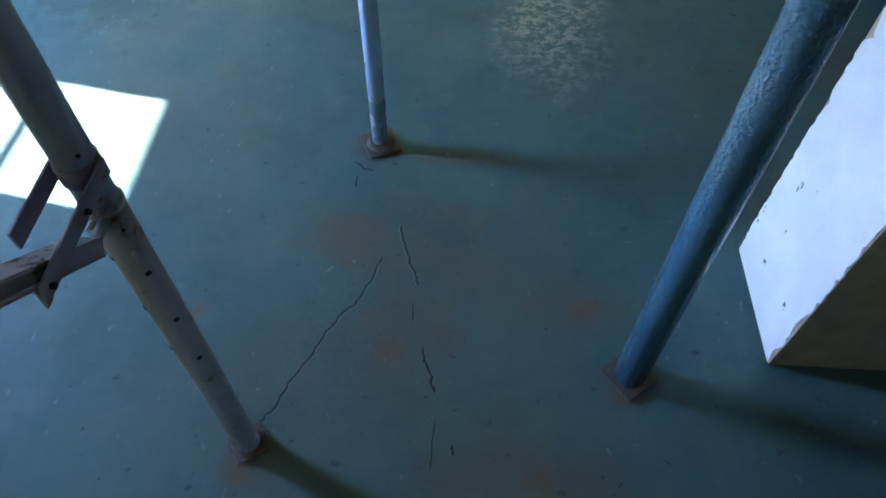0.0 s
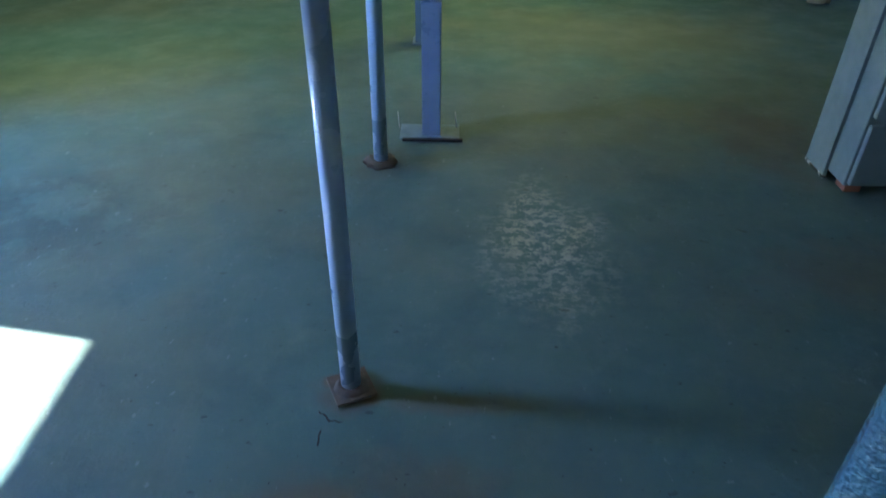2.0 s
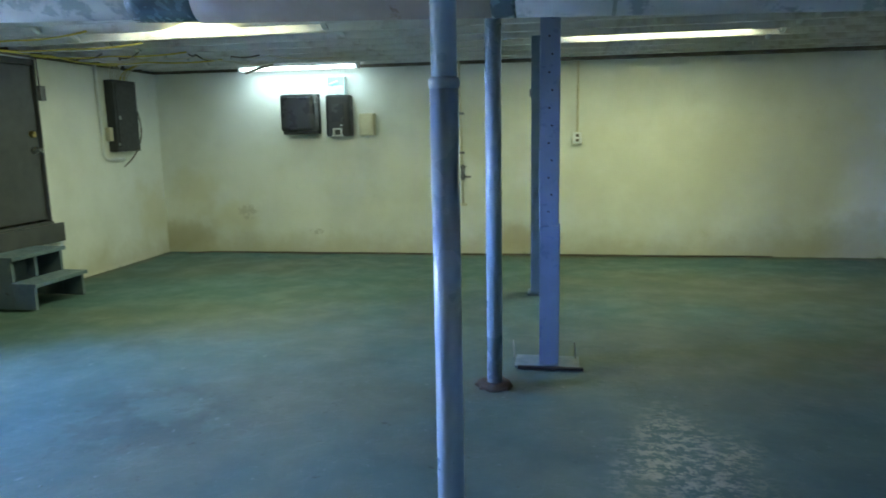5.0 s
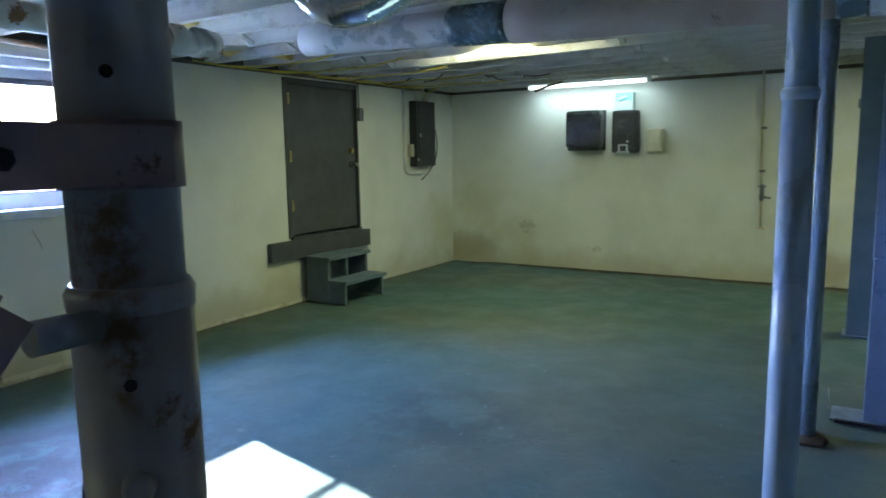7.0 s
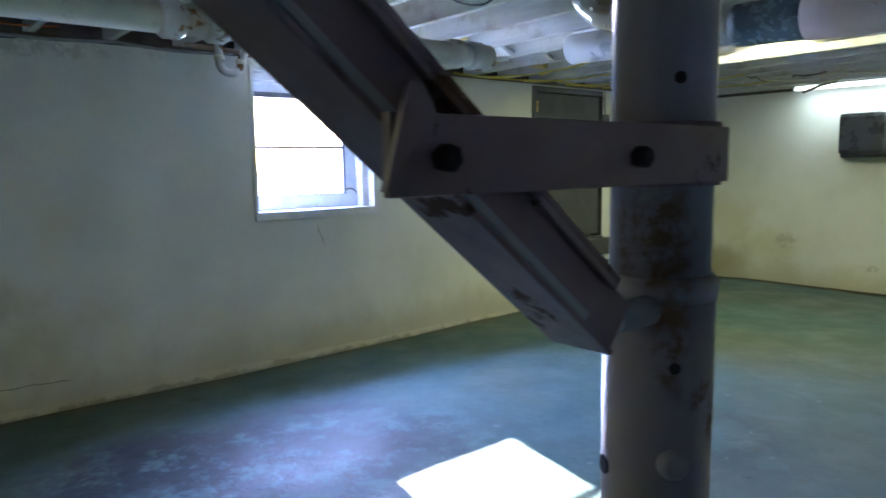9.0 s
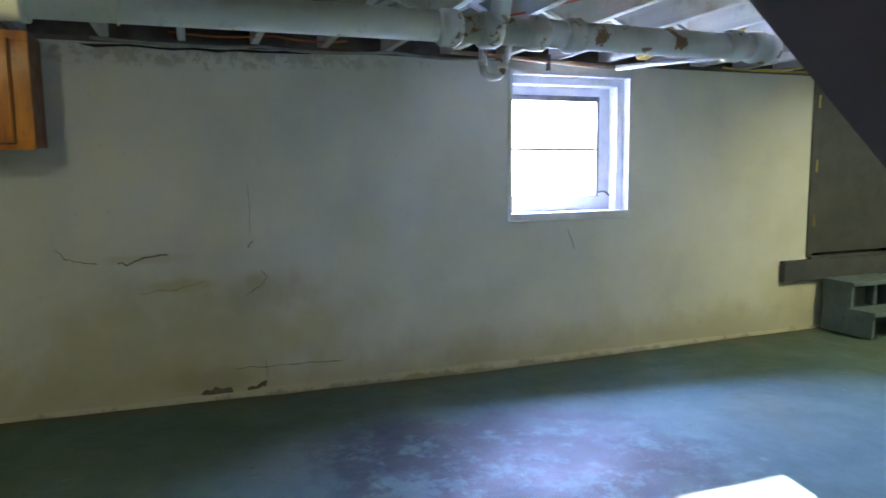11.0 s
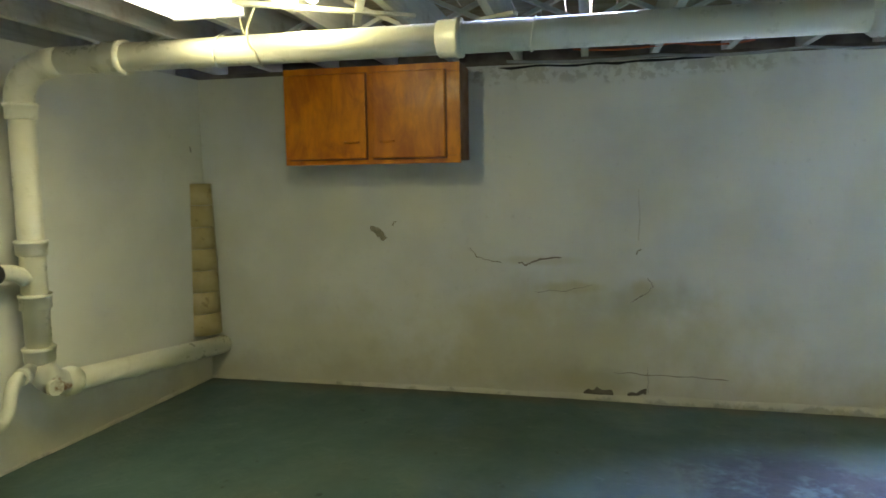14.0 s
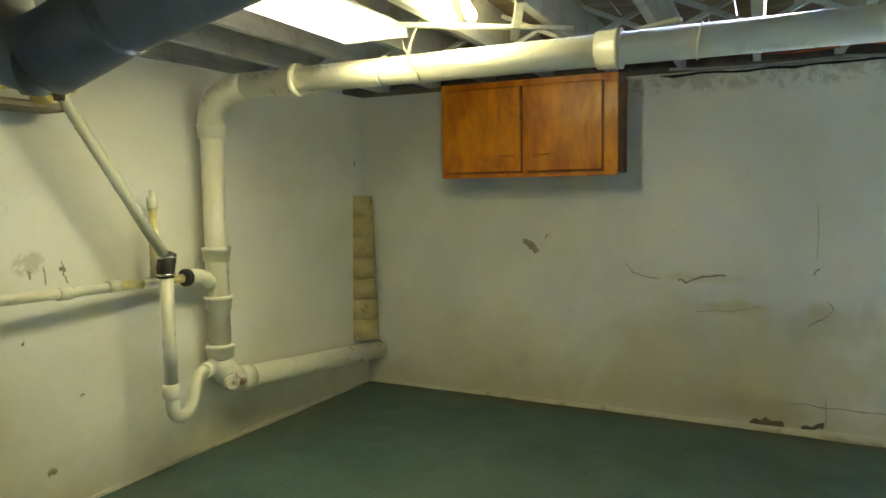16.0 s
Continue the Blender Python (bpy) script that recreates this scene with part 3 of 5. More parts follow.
def window():
    w = thing("window_1", "white basement window with two wide panes, deep painted reveal", "window", kind="structure", at=(XW, 2.7, 1.0))
    y0, y1, z0, z1 = WIN
    x = -4.95
    bm = B()      # lining of the reveal
    box(bm, XW - 0.29, y0, z1 - 0.03, XW + 0.012, y1, z1)
    box(bm, XW - 0.29, y0, z0, XW + 0.012, y0 + 0.028, z1 - 0.031)
    box(bm, XW - 0.29, y1 - 0.028, z0, XW + 0.012, y1, z1 - 0.031)
    part("window_frame", bm, M_WHITE, w)
    bm = B()      # second, inner stop
    for a, b, c, d in ((y0 + 0.029, y0 + 0.06, z0 + 0.05, z1 - 0.06), (y1 - 0.085, y1 - 0.029, z0 + 0.05, z1 - 0.06)):
        box(bm, x - 0.05, a, c, XW - 0.06, b, d, 0.004)
    box(bm, x - 0.05, y0 + 0.029, z1 - 0.085, XW - 0.06, y1 - 0.029, z1 - 0.031, 0.004)
    part("window_stop", bm, M_WHITE, w)
    part("window_sill", box(B(), x - 0.08, y0 + 0.001, z0 - 0.012, XW + 0.018, y1 - 0.001, z0 + 0.048, 0.006), M_WHITE, w, "chipped white painted sill")
    sash = part("sash", box(B(), x - 0.02, y0 + 0.03, 1.046, x + 0.025, y1 - 0.03, 1.145, 0.004), M_WHITE, w)
    bm = B()
    box(bm, x - 0.02, 2.235, 1.835, x + 0.022, 3.022, 1.872, 0.003)
    box(bm, x + 0.0, 2.235, 1.1455, x + 0.030, 3.022, 1.1545, 0.002)
    box(bm, x - 0.02, 2.2351, 1.155, x + 0.02, 2.252, 1.834, 0.003)
    box(bm, x - 0.02, 3.003, 1.155, x + 0.02, 3.022, 1.834, 0.003)
    part("stile", box(B(), x - 0.02, 3.0225, 1.1455, x + 0.012, y1 - 0.03, 1.945, 0.003), M_WHITE, w)
    part("top_rail", box(B(), x - 0.02, y0 + 0.03, 1.8725, x + 0.012, 3.0222, 1.945, 0.003), M_WHITE, w)
    part("sash_frame", bm, M_STEEL_DARK, w, "dark metal glazing frame")
    part("muntin", box(B(), x - 0.012, 2.253, 1.480, x + 0.012, 3.002, 1.502, 0.003), M_STEEL_DARK, w)
    for za, zb in ((1.147, 1.4795), (1.5025, 1.833)):
        g = part("pane", box(B(), x - 0.002, 2.253, za, x + 0.002, 3.002, zb), M_GLASS, w)
        g.visible_shadow = False
    bm = B()
    sweep(bm, bend((x + 0.03, 3.01, 1.17), (x + 0.05, 3.06, 1.20), (x + 0.06, 3.09, 1.15)), 0.006, 8)
    part("latch", bm, M_STEEL_DARK, w)
    bm = box(B(), XW - 0.29, y0 + 0.029, z1 - 0.14, XW - 0.2, y1 - 0.029, z1 - 0.086)
    part("head_board", bm, M_WHITE, w)


window()


def door():
    d = thing("door_1", "slate-grey flush door, closed, set high in the wall", "door", kind="structure", at=(XW, 5.45, 0.6))
    y0, y1, z0, z1 = DOOR
    bm = B()
    box(bm, XW - 0.12, y0, z0, XW + 0.015, y0 + 0.055, z1, 0.004)
    box(bm, XW - 0.12, y1 - 0.02, z0, XW + 0.015, y1, z1, 0.004)
    box(bm, XW - 0.12, y0 + 0.056, z1 - 0.05, XW + 0.015, y1 - 0.021, z1, 0.004)
    part("door_frame", bm, M_DOOR, d)
    leaf = part("door_leaf", box(B(), XW - 0.06, y0 + 0.06, z0 + 0.03, XW - 0.012, y1 - 0.025, z1 - 0.055, 0.004), M_DOOR, d)
    for z in (0.85, 1.30, 1.82):
        bm = box(B(), XW - 0.014, y0 + 0.048, z, XW + 0.019, y0 + 0.066, z + 0.10, 0.003)
        part("hinge", bm, M_BRASS, d, "brass hinge")
    bm = sweep(B(), [(XW - 0.012, 5.86, 1.26), (XW + 0.02, 5.86, 1.26), (XW + 0.035, 5.86, 1.26), (XW + 0.055, 5.86, 1.26), (XW + 0.075, 5.86, 1.26)], 0, 14, True, [0.032, 0.032, 0.012, 0.026, 0.022])
    part("door_handle", bm, M_CHROME, d, "chrome round knob")
    part("deadbolt", sweep(B(), [(XW - 0.012, 5.86, 1.40), (XW + 0.012, 5.86, 1.40), (XW + 0.02, 5.86, 1.40)], 0, 14, True, [0.03, 0.03, 0.022]), M_BRASS, d, "brass deadbolt rose")
    part("backing", box(B(), XW - 0.30, y0, z0, XW - 0.13, y1, z1), M_SILL, d)


door()
bm = box(B(), XW + 0.002, 4.66, 0.415, XW + 0.055, 6.06, 0.585, 0.006)
box(bm, XW - 0.02, 4.95, 0.586, XW + 0.04, 5.95, 0.612, 0.004)
solid("trim_door_sill", bm, M_DOOR, "slate-grey painted timber threshold beam under the door", "door sill", "structure")

# ---- posts ----
def plate(bm, x, y, half, thick, turn, lump=0.0):
    m = Matrix.Translation((x, y, 0)) @ Matrix.Rotation(radians(turn), 4, "Z")
    box(bm, -half, -half, 0.0, half, half, thick, 0.003, m)
    return bm


def ring(bm, x, y, z0, z1, r, seg=24):
    return sweep(bm, [(x, y, z0), (x, y, z1)], r, seg)


def rough_foot(bm, x, y, r, h):
    """An uneven collar of rust and spilt mortar round a post's foot."""
    n, rings = 18, ((1.0, 0.0), (0.86, 0.5), (0.62, 1.0))
    rows = []
    for k, (f, g) in enumerate(rings):
        row = []
        for i in range(n):
            a = math.tau * i / n
            q = 1 + 0.35 * noise.noise((math.cos(a) * 1.7 + x * 5, math.sin(a) * 1.7 + y * 5, k * 0.3))
            row.append(bm.verts.new((x + math.cos(a) * r * f * q, y + math.sin(a) * r * f * q, h * g * (0.7 + 0.5 * q) + 0.001)))
        rows.append(row)
    for a, b in zip(rows, rows[1:]):
        for i in range(n):
            bm.faces.new((a[i], a[(i + 1) % n], b[(i + 1) % n], b[i])).smooth = True
    bm.faces.new(rows[-1])
    bm.faces.new(rows[0][::-1])
    return bm


def round_post(x, y, r, material, label, turn, foot, collar=None, upper=None, top=ZJ):
    p = thing("steel_post", label, "post", "posts under the girder", (x, y, 0))
    zc = collar or top
    part("tube", ring(B(), x, y, 0.014, zc, r), material, p)
    if collar:
        part("upper_tube", ring(B(), x, y, zc - 0.02, top - 0.012, upper), material, p)
        part("collar", sweep(B(), [(x, y, zc - 0.016), (x, y, zc - 0.004), (x, y, zc + 0.004), (x, y, zc + 0.012)], 0, 24, True, [r + 0.001, r + 0.004, r + 0.004, r - 0.001]), material, p)
    part("base_plate", plate(B(), x, y, 0.075, 0.012, turn), M_RUST, p, "rusted base plate")
    if foot:
        part("foot_crust", rough_foot(B(), x, y, foot, 0.022), M_RUST, p, "crust of rust and mortar")
    part("cap_plate", box(B(), x - 0.07, y - 0.07, top - 0.012, x + 0.07, y + 0.07, top - 0.001), M_RUST, p)
    return p


round_post(-0.418, 2.13, 0.0365, M_POST, "lavender-blue painted steel post with a collar, on a rusted plate", 25, 0.075, 1.47, 0.033)
p2 = round_post(-0.47, 3.90, 0.041, M_POST, "slim lavender-blue steel post on a round rusty foot", 0, 0.10)
round_post(0.598, 1.027, 0.057, M_POST_ROUGH, "thick dark blue post with orange-peel paint, square plate at the foot", 38, 0.0)

# rusting post with a clamp and a sloping channel
PL = (-0.705, 0.70)
p = thing("clamped_post", "plum-grey rusting telescopic post with bolt holes and a clamp", "post", "posts under the girder", (*PL, 0))
part("tube", ring(B(), *PL, 0.012, 1.262, 0.0405), M_POST_RUST, p)
part("upper_tube", ring(B(), *PL, 1.24, ZJ - 0.012, 0.0365), M_POST_RUST, p)
part("collar", sweep(B(), [(*PL, 1.250), (*PL, 1.262), (*PL, 1.268)], 0, 24, True, [0.0412, 0.0425, 0.039]), M_POST_RUST, p)
part("clamp_band", ring(B(), *PL, 1.332, 1.376, 0.0405), M_ARM, p, "flat steel clamp band")
part("base_plate", plate(B(), *PL, 0.055, 0.012, 30), M_RUST, p, "rusted base plate")
part("foot_crust", rough_foot(B(), *PL, 0.068, 0.02), M_RUST, p)
part("through_bolt", sweep(B(), [(PL[0] - 0.005, PL[1] - 0.062, 1.244), (PL[0] - 0.005, PL[1] + 0.050, 1.244)], 0.008, 8), M_GREY_METAL, p)
part("cap_plate", box(B(), PL[0] - 0.07, PL[1] - 0.07, ZJ - 0.012, PL[0] + 0.07, PL[1] + 0.07, ZJ - 0.001), M_RUST, p)
for turn, z, size in ((-40, 1.205, 0.0042), (-40, 1.405, 0.0042), (-122, 1.12, 0.0075), (-42, 1.06, 0.0075), (-122, 0.93, 0.0075), (-42, 0.87, 0.0075), (-122, 0.74, 0.0075), (-42, 0.68, 0.0075)):
    a = radians(turn)
    q = Vector((math.cos(a), math.sin(a), 0))
    r = 0.0403 if z < 1.26 else 0.0363
    c = Vector((*PL, z))
    part("bolt_hole", sweep(B(), [c + q * (r - 0.004), c + q * (r + 0.0012)], size, 10), M_HOLE, p)
c, q = Vector((*PL, 1.135)), Vector((math.cos(radians(-40)), math.sin(radians(-40)), 0))
part("bolt_head", sweep(B(), [c + q * 0.039, c + q * 0.045, c + q * 0.048], 0, 18, True, [0.011, 0.0105, 0.007]), M_POST_RUST, p)

# ---- masonry pier beside the stairs ----
solid("wall_pier", box(B(), 1.111, 1.102, 0.0, 2.15, 1.632, ZJ), M_RAW, "masonry pier with a bare tan face", "pier", "structure")


def ragged_skin():
    """White coat on the pier's west face, its two upright edges chipped."""
    bm = B()
    n = 150
    rows = []
    for i in range(n + 1):
        z = 0.002 + (ZJ - 0.004) * i / n
        chip = lambda k: 0.034 * max(0.0, noise.noise((z * 8, k, 0.3)) - 0.02) + 0.030 * max(0.0, noise.noise((z * 31, k, 5.1)))
        ya, yb = 1.100 + chip(1.0), 1.634 - chip(7.0)
        rows.append([bm.verts.new(p) for p in ((1.1115, ya, z), (1.106, ya + 0.002, z), (1.106, yb - 0.002, z), (1.1115, yb, z))])
    for p, q in zip(rows, rows[1:]):
        for k in range(3):
            bm.faces.new((p[k], p[k + 1], q[k + 1], q[k]))
    return bm


solid("wall_pier_coat", ragged_skin(), M_PIER, "thick white paint coat with chipped edges and nicks", "paint coat", "structure")

# ---- big drain along the west side ----
XP, ZP, RP = -3.22, 1.935, 0.062


def drain():
    d = thing("drain_pipe", "white plastic drain pipe hung under the joists, dropping to a stack", "drain pipe", at=(XP, 0, ZP))
    part("main_run", sweep(B(), [(XP, -2.14, ZP), (XP, 1.15, ZP)], RP, 24), M_PVC, d)
    part("old_run", sweep(B(), [(XP, 1.15, ZP), (XP, 2.80, ZP - 0.01)], RP - 0.002, 24), M_PVC_OLD, d, "rust-streaked older end of the pipe")
    elbow = bend((XP, -2.14, ZP), (XP - 0.01, -2.42, ZP - 0.01), (XP - 0.035, -2.41, 1.72), 9)
    part("elbow", sweep(B(), elbow, RP + 0.003, 24), M_PVC, d)
    part("upright_run", sweep(B(), [(XP - 0.035, -2.41, 1.72), (XP - 0.035, -2.41, 0.50)], RP - 0.004, 24), M_PVC, d)
    for y in (-1.86, -0.35):
        part("coupling", sweep(B(), [(XP, y - 0.05, ZP), (XP, y - 0.045, ZP), (XP, y + 0.025, ZP), (XP, y + 0.026, ZP), (XP, y + 0.05, ZP)], 0, 24, True, [RP + 0.004, RP + 0.011, RP + 0.011, RP + 0.016, RP + 0.016]), M_PVC, d)
    for y in (1.20, 1.38, 1.60, 1.78, 2.66, 2.80):
        part("hub", sweep(B(), [(XP, y - 0.05, ZP - 0.005), (XP, y - 0.03, ZP - 0.005), (XP, y + 0.03, ZP - 0.005), (XP, y + 0.05, ZP - 0.005)], 0, 24, True, [RP, RP + 0.013, RP + 0.013, RP]), M_PVC_OLD, d)
    part("cleanout", sweep(B(), [(XP, 2.80, ZP - 0.01), (XP, 2.90, ZP - 0.01), (XP, 2.905, ZP - 0.01)], 0, 24, True, [RP + 0.010, RP + 0.010, RP - 0.01]), M_PVC_OLD, d)
    part("cleanout_plug", box(B(), XP - 0.018, 2.904, ZP - 0.028, XP + 0.018, 2.925, ZP + 0.008, 0.003), M_RUST, d)
    part("branch", sweep(B(), [(XP + 0.02, 1.42, ZP + 0.02), (XP + 0.10, 1.40, ZP + 0.14), (XP + 0.22, 1.36, ZP + 0.30)], 0.042, 18), M_PVC_OLD, d)
    for z in (1.72, 1.08, 0.82, 0.56):
        x, y = XP - 0.035, -2.41
        part("coupling", sweep(B(), [(x, y, z - 0.035), (x, y, z - 0.03), (x, y, z + 0.02), (x, y, z + 0.021), (x, y, z + 0.04)], 0, 24, True, [RP + 0.002, RP + 0.008, RP + 0.008, RP + 0.013, RP + 0.013]), M_PVC, d)
    # low run to the corner
    part("low_run", sweep(B(), [(-3.38, -2.38, 0.385), (-4.775, -2.31, 0.245)], 0.062, 22), M_PVC, d)
    part("low_hub", sweep(B(), [(-3.36, -2.385, 0.388), (-3.39, -2.38, 0.386), (-3.42, -2.38, 0.384), (-3.44, -2.38, 0.382)], 0, 22, True, [0.068, 0.076, 0.076, 0.066]), M_PVC, d)
    part("low_tee", sweep(B(), bend((XP - 0.035, -2.41, 0.52), (XP - 0.04, -2.40, 0.39), (-3.40, -2.38, 0.39), 7), 0.066, 22), M_PVC_TEE, d, "rust-stained tee at the foot of the stack")
    part("tee_plug", sweep(B(), [(-3.26, -2.36, 0.40), (-3.25, -2.325, 0.40)], 0.040, 18), M_PVC_TEE, d)
    for y in (-1.35, -0.02):
        part("strap", sweep(B(), [(XP + (RP + 0.004) * math.cos(a), y + 0.01 * math.sin(a), ZP + (RP + 0.004) * math.sin(a)) for a in (math.pi * (0.5 + 1.0 * i / 10) * 1.0 for i in range(-10, 11))], 0.004, 6), M_PVC, d)
    return d


drain()


def sink_waste():
    d = thing("sink_waste_pipe", "thin white waste pipe with a trap and black rubber coupling", "waste pipe", at=(-2.8, -2.28, 0.4))
    x, y = -2.775, -2.28
    part("sloping_pipe", sweep(B(), [(-2.33, -2.33, 1.82), (-2.345, -2.33, 1.79), (x - 0.005, y, 1.10)], 0.026, 16), M_PVC, d)
    part("rubber_coupling", sweep(B(), [(x - 0.025, y, 1.125), (x - 0.012, y, 1.10), (x, y, 1.055), (x, y, 1.01)], 0, 18, True, [0.036, 0.042, 0.042, 0.038]), M_RUBBER, d, "black rubber coupling")
    for z, dx in ((1.105, -0.012), (1.025, 0)):
        part("hose_clamp", sweep(B(), [(x + dx, y, z - 0.006), (x + dx, y, z + 0.006)], 0.0435, 18), M_CHROME, d)
    part("drop", sweep(B(), [(x, y, 1.02), (x, y, 0.48)], 0.031, 16), M_PVC, d)
    part("trap_nut", sweep(B(), [(x, y, 0.50), (x, y, 0.49), (x, y, 0.44), (x, y, 0.43)], 0, 18, True, [0.034, 0.043, 0.043, 0.036]), M_PVC, d)
    u = [(x, y, 0.45), (x, y, 0.40)] + bend((x, y, 0.40), (x - 0.005, y, 0.315), (x - 0.075, y, 0.325), 6)[1:] + bend((x - 0.075, y, 0.325), (x - 0.13, y, 0.34), (x - 0.15, y, 0.42), 5)[1:] + bend((x - 0.15, y, 0.42), (x - 0.17, y - 0.01, 0.50), (x - 0.26, y - 0.03, 0.50), 5)[1:] + [(-3.14, -2.36, 0.505)]
    part("trap", sweep(B(), u, 0.031, 16), M_PVC, d)
    part("trap_collar", sweep(B(), [(x - 0.235, y - 0.02, 0.50), (x - 0.28, y - 0.03, 0.50)], 0.040, 16), M_PVC, d)
    d.location += Vector((-0.065, -0.055, 0))


sink_waste()


def supply_pipe():
    d = thing("supply_pipe", "thin yellowed plastic water pipe along the wall", "water pipe", at=(-2.4, -2.4, 1.0))
    part("run", sweep(B(), [(-0.5, -2.40, 1.05), (-2.56, -2.40, 0.985)], 0.022, 14), M_PVC, d)
    part("yellow_run", sweep(B(), [(-2.56, -2.40, 0.985), (-2.74, -2.40, 0.98)], 0.022, 14), M_CPVC, d)
    part("joint", sweep(B(), [(-2.74, -2.40, 0.98), (-2.86, -2.40, 0.976)], 0.029, 14), M_PVC, d)
    for x in (-2.34, -2.58):
        part("sleeve", sweep(B(), [(x + 0.03, -2.40, 0.99), (x - 0.03, -2.40, 0.987)], 0.027, 14), M_PVC, d)
    part("stub", sweep(B(), [(-2.86, -2.40, 0.977), (-3.00, -2.38, 0.977)], 0.022, 14), M_CPVC, d)
    part("stub_elbow", sweep(B(), bend((-2.98, -2.37, 0.98), (-3.10, -2.36, 0.99), (-3.14, -2.35, 0.93), 6), 0.038, 16), M_PVC, d)
    part("stub_ring", sweep(B(), [(-2.975, -2.37, 0.98), (-3.0, -2.37, 0.98)], 0.045, 16), M_RUBBER, d)
    part("riser", sweep(B(), [(-2.815, -2.40, 0.99), (-2.825, -2.40, 1.36)], 0.020, 14), M_CPVC, d)
    part("riser_cap", sweep(B(), [(-2.825, -2.40, 1.33), (-2.825, -2.40, 1.385), (-2.826, -2.40, 1.39), (-2.826, -2.40, 1.42)], 0, 14, True, [0.026, 0.026, 0.013, 0.013]), M_PVC, d)
    d.location += Vector((-0.07, -0.06, 0))


supply_pipe()

# leaning strip of vinyl tile on the low pipe
def bowed(z0, z1, r0, r1, thick, spread=62):
    """A bowed plate standing upright: an arc in plan between two heights."""
    bm = B()
    rings = []
    for z, r in ((z0, r0), (z1, r1)):
        for rr in (r, r - thick):
            rings.append([bm.verts.new((rr * math.sin(a), rr * math.cos(a) - r * 0.5, z)) for a in (radians(spread) * (k / 5 - 1) for k in range(11))])
    a, b, c, d = rings
    for k in range(10):
        bm.faces.new((a[k], a[k + 1], c[k + 1], c[k])).smooth = True
        bm.faces.new((b[k], d[k], d[k + 1], b[k + 1])).smooth = True
        bm.faces.new((c[k], c[k + 1], d[k + 1], d[k]))
        bm.faces.new((a[k], b[k], b[k + 1], a[k + 1]))
    for k in (0, 10):
        bm.faces.new((a[k], c[k], d[k], b[k]))
    return bm


lean = Matrix.Translation((-4.675, -2.375, 0.335)) @ Matrix.Rotation(radians(-42), 4, "Z") @ Matrix.Rotation(radians(2), 4, "X")
strip = thing("tile_strip", "tan vinyl tile strip, bowed, leaning in the corner on a pipe", "tile strip", at=(-4.675, -2.375, 0.335))
part("backing", box(B(), -0.110, -0.040, 0.0, -0.080, -0.034, 1.00, 0.001, lean), M_SILL, strip)
for i in range(7):
    bm = bowed(0.148 * i, 0.148 * i + 0.146, 0.122 - 0.0030 * i + 0.002 * (i % 2), 0.120 - 0.0030 * i, 0.006)
    bmesh.ops.transform(bm, matrix=lean, verts=bm.verts)
    part("tile", bm, M_VINYL, strip)

# ---- wall cabinet ----
def cabinet():
    x0, x1, y0, y1, z0, z1 = XW + 0.003, -4.47, -1.645, -0.545, 1.473, 2.055
    c = thing("wall_cabinet", "honey-oak two-door wall cabinet hung high on the wall", "wall cabinet", at=(x0, (y0 + y1) / 2, z0))
    bm = B()
    box(bm, x0, y0, z0 + 0.02, x1 - 0.02, y0 + 0.016, z1, 0.001)
    box(bm, x0, y1 - 0.016, z0 + 0.02, x1 - 0.02, y1, z1, 0.001)
    box(bm, x0, y0 + 0.017, z0 + 0.02, x1 - 0.02, y1 - 0.017, z0 + 0.036)
    box(bm, x0, y0 + 0.017, z1 - 0.016, x1 - 0.02, y1 - 0.017, z1)
    box(bm, x0, y0 + 0.017, z0 + 0.037, x0 + 0.006, y1 - 0.017, z1 - 0.017)
    part("body", bm, M_CAB_RED, c, "red-brown cabinet body")
    bm = B()
    ym = (y0 + y1) / 2
    for a, b, d, e in ((y0, y1, z0, z0 + 0.045), (y0, y1, z1 - 0.05, z1), (y0, y0 + 0.05, z0 + 0.046, z1 - 0.051), (y1 - 0.10, y1, z0 + 0.046, z1 - 0.051), (ym - 0.035, ym + 0.035, z0 + 0.046, z1 - 0.051)):
        box(bm, x1 - 0.019, a, d, x1, b, e, 0.001)
    part("face_frame", bm, M_CAB, c)
    for a, b, near in ((y0 + 0.035, ym - 0.022, -0.11), (ym + 0.022, y1 - 0.085, 0.11)):
        # dark strip, wider at right and bottom, paints the shadow line behind the door
        part("door_shadow_strip", box(B(), x1 + 0.0005, a - 0.003, z0 + 0.026, x1 + 0.010, b + 0.007, z1 - 0.038, 0.002), M_CAB_RED, c, "dark red strip drawn as the shadow line round the door")
        leaf = part("door", box(B(), x1 + 0.002, a, z0 + 0.035, x1 + 0.022, b, z1 - 0.04, 0.006), M_CAB, c)
        yc = ym + near
        bm = sweep(B(), bend((x1 + 0.018, yc - 0.045, z0 + 0.135), (x1 + 0.055, yc, z0 + 0.125), (x1 + 0.018, yc + 0.045, z0 + 0.135), 8), 0.006, 8)
        part("handle", bm, M_CAB, leaf, "small brown bow handle")


cabinet()

# ---- things on the north wall and by the door ----
def yn(x):
    return 7.832 + 0.0150 * (x - XW)


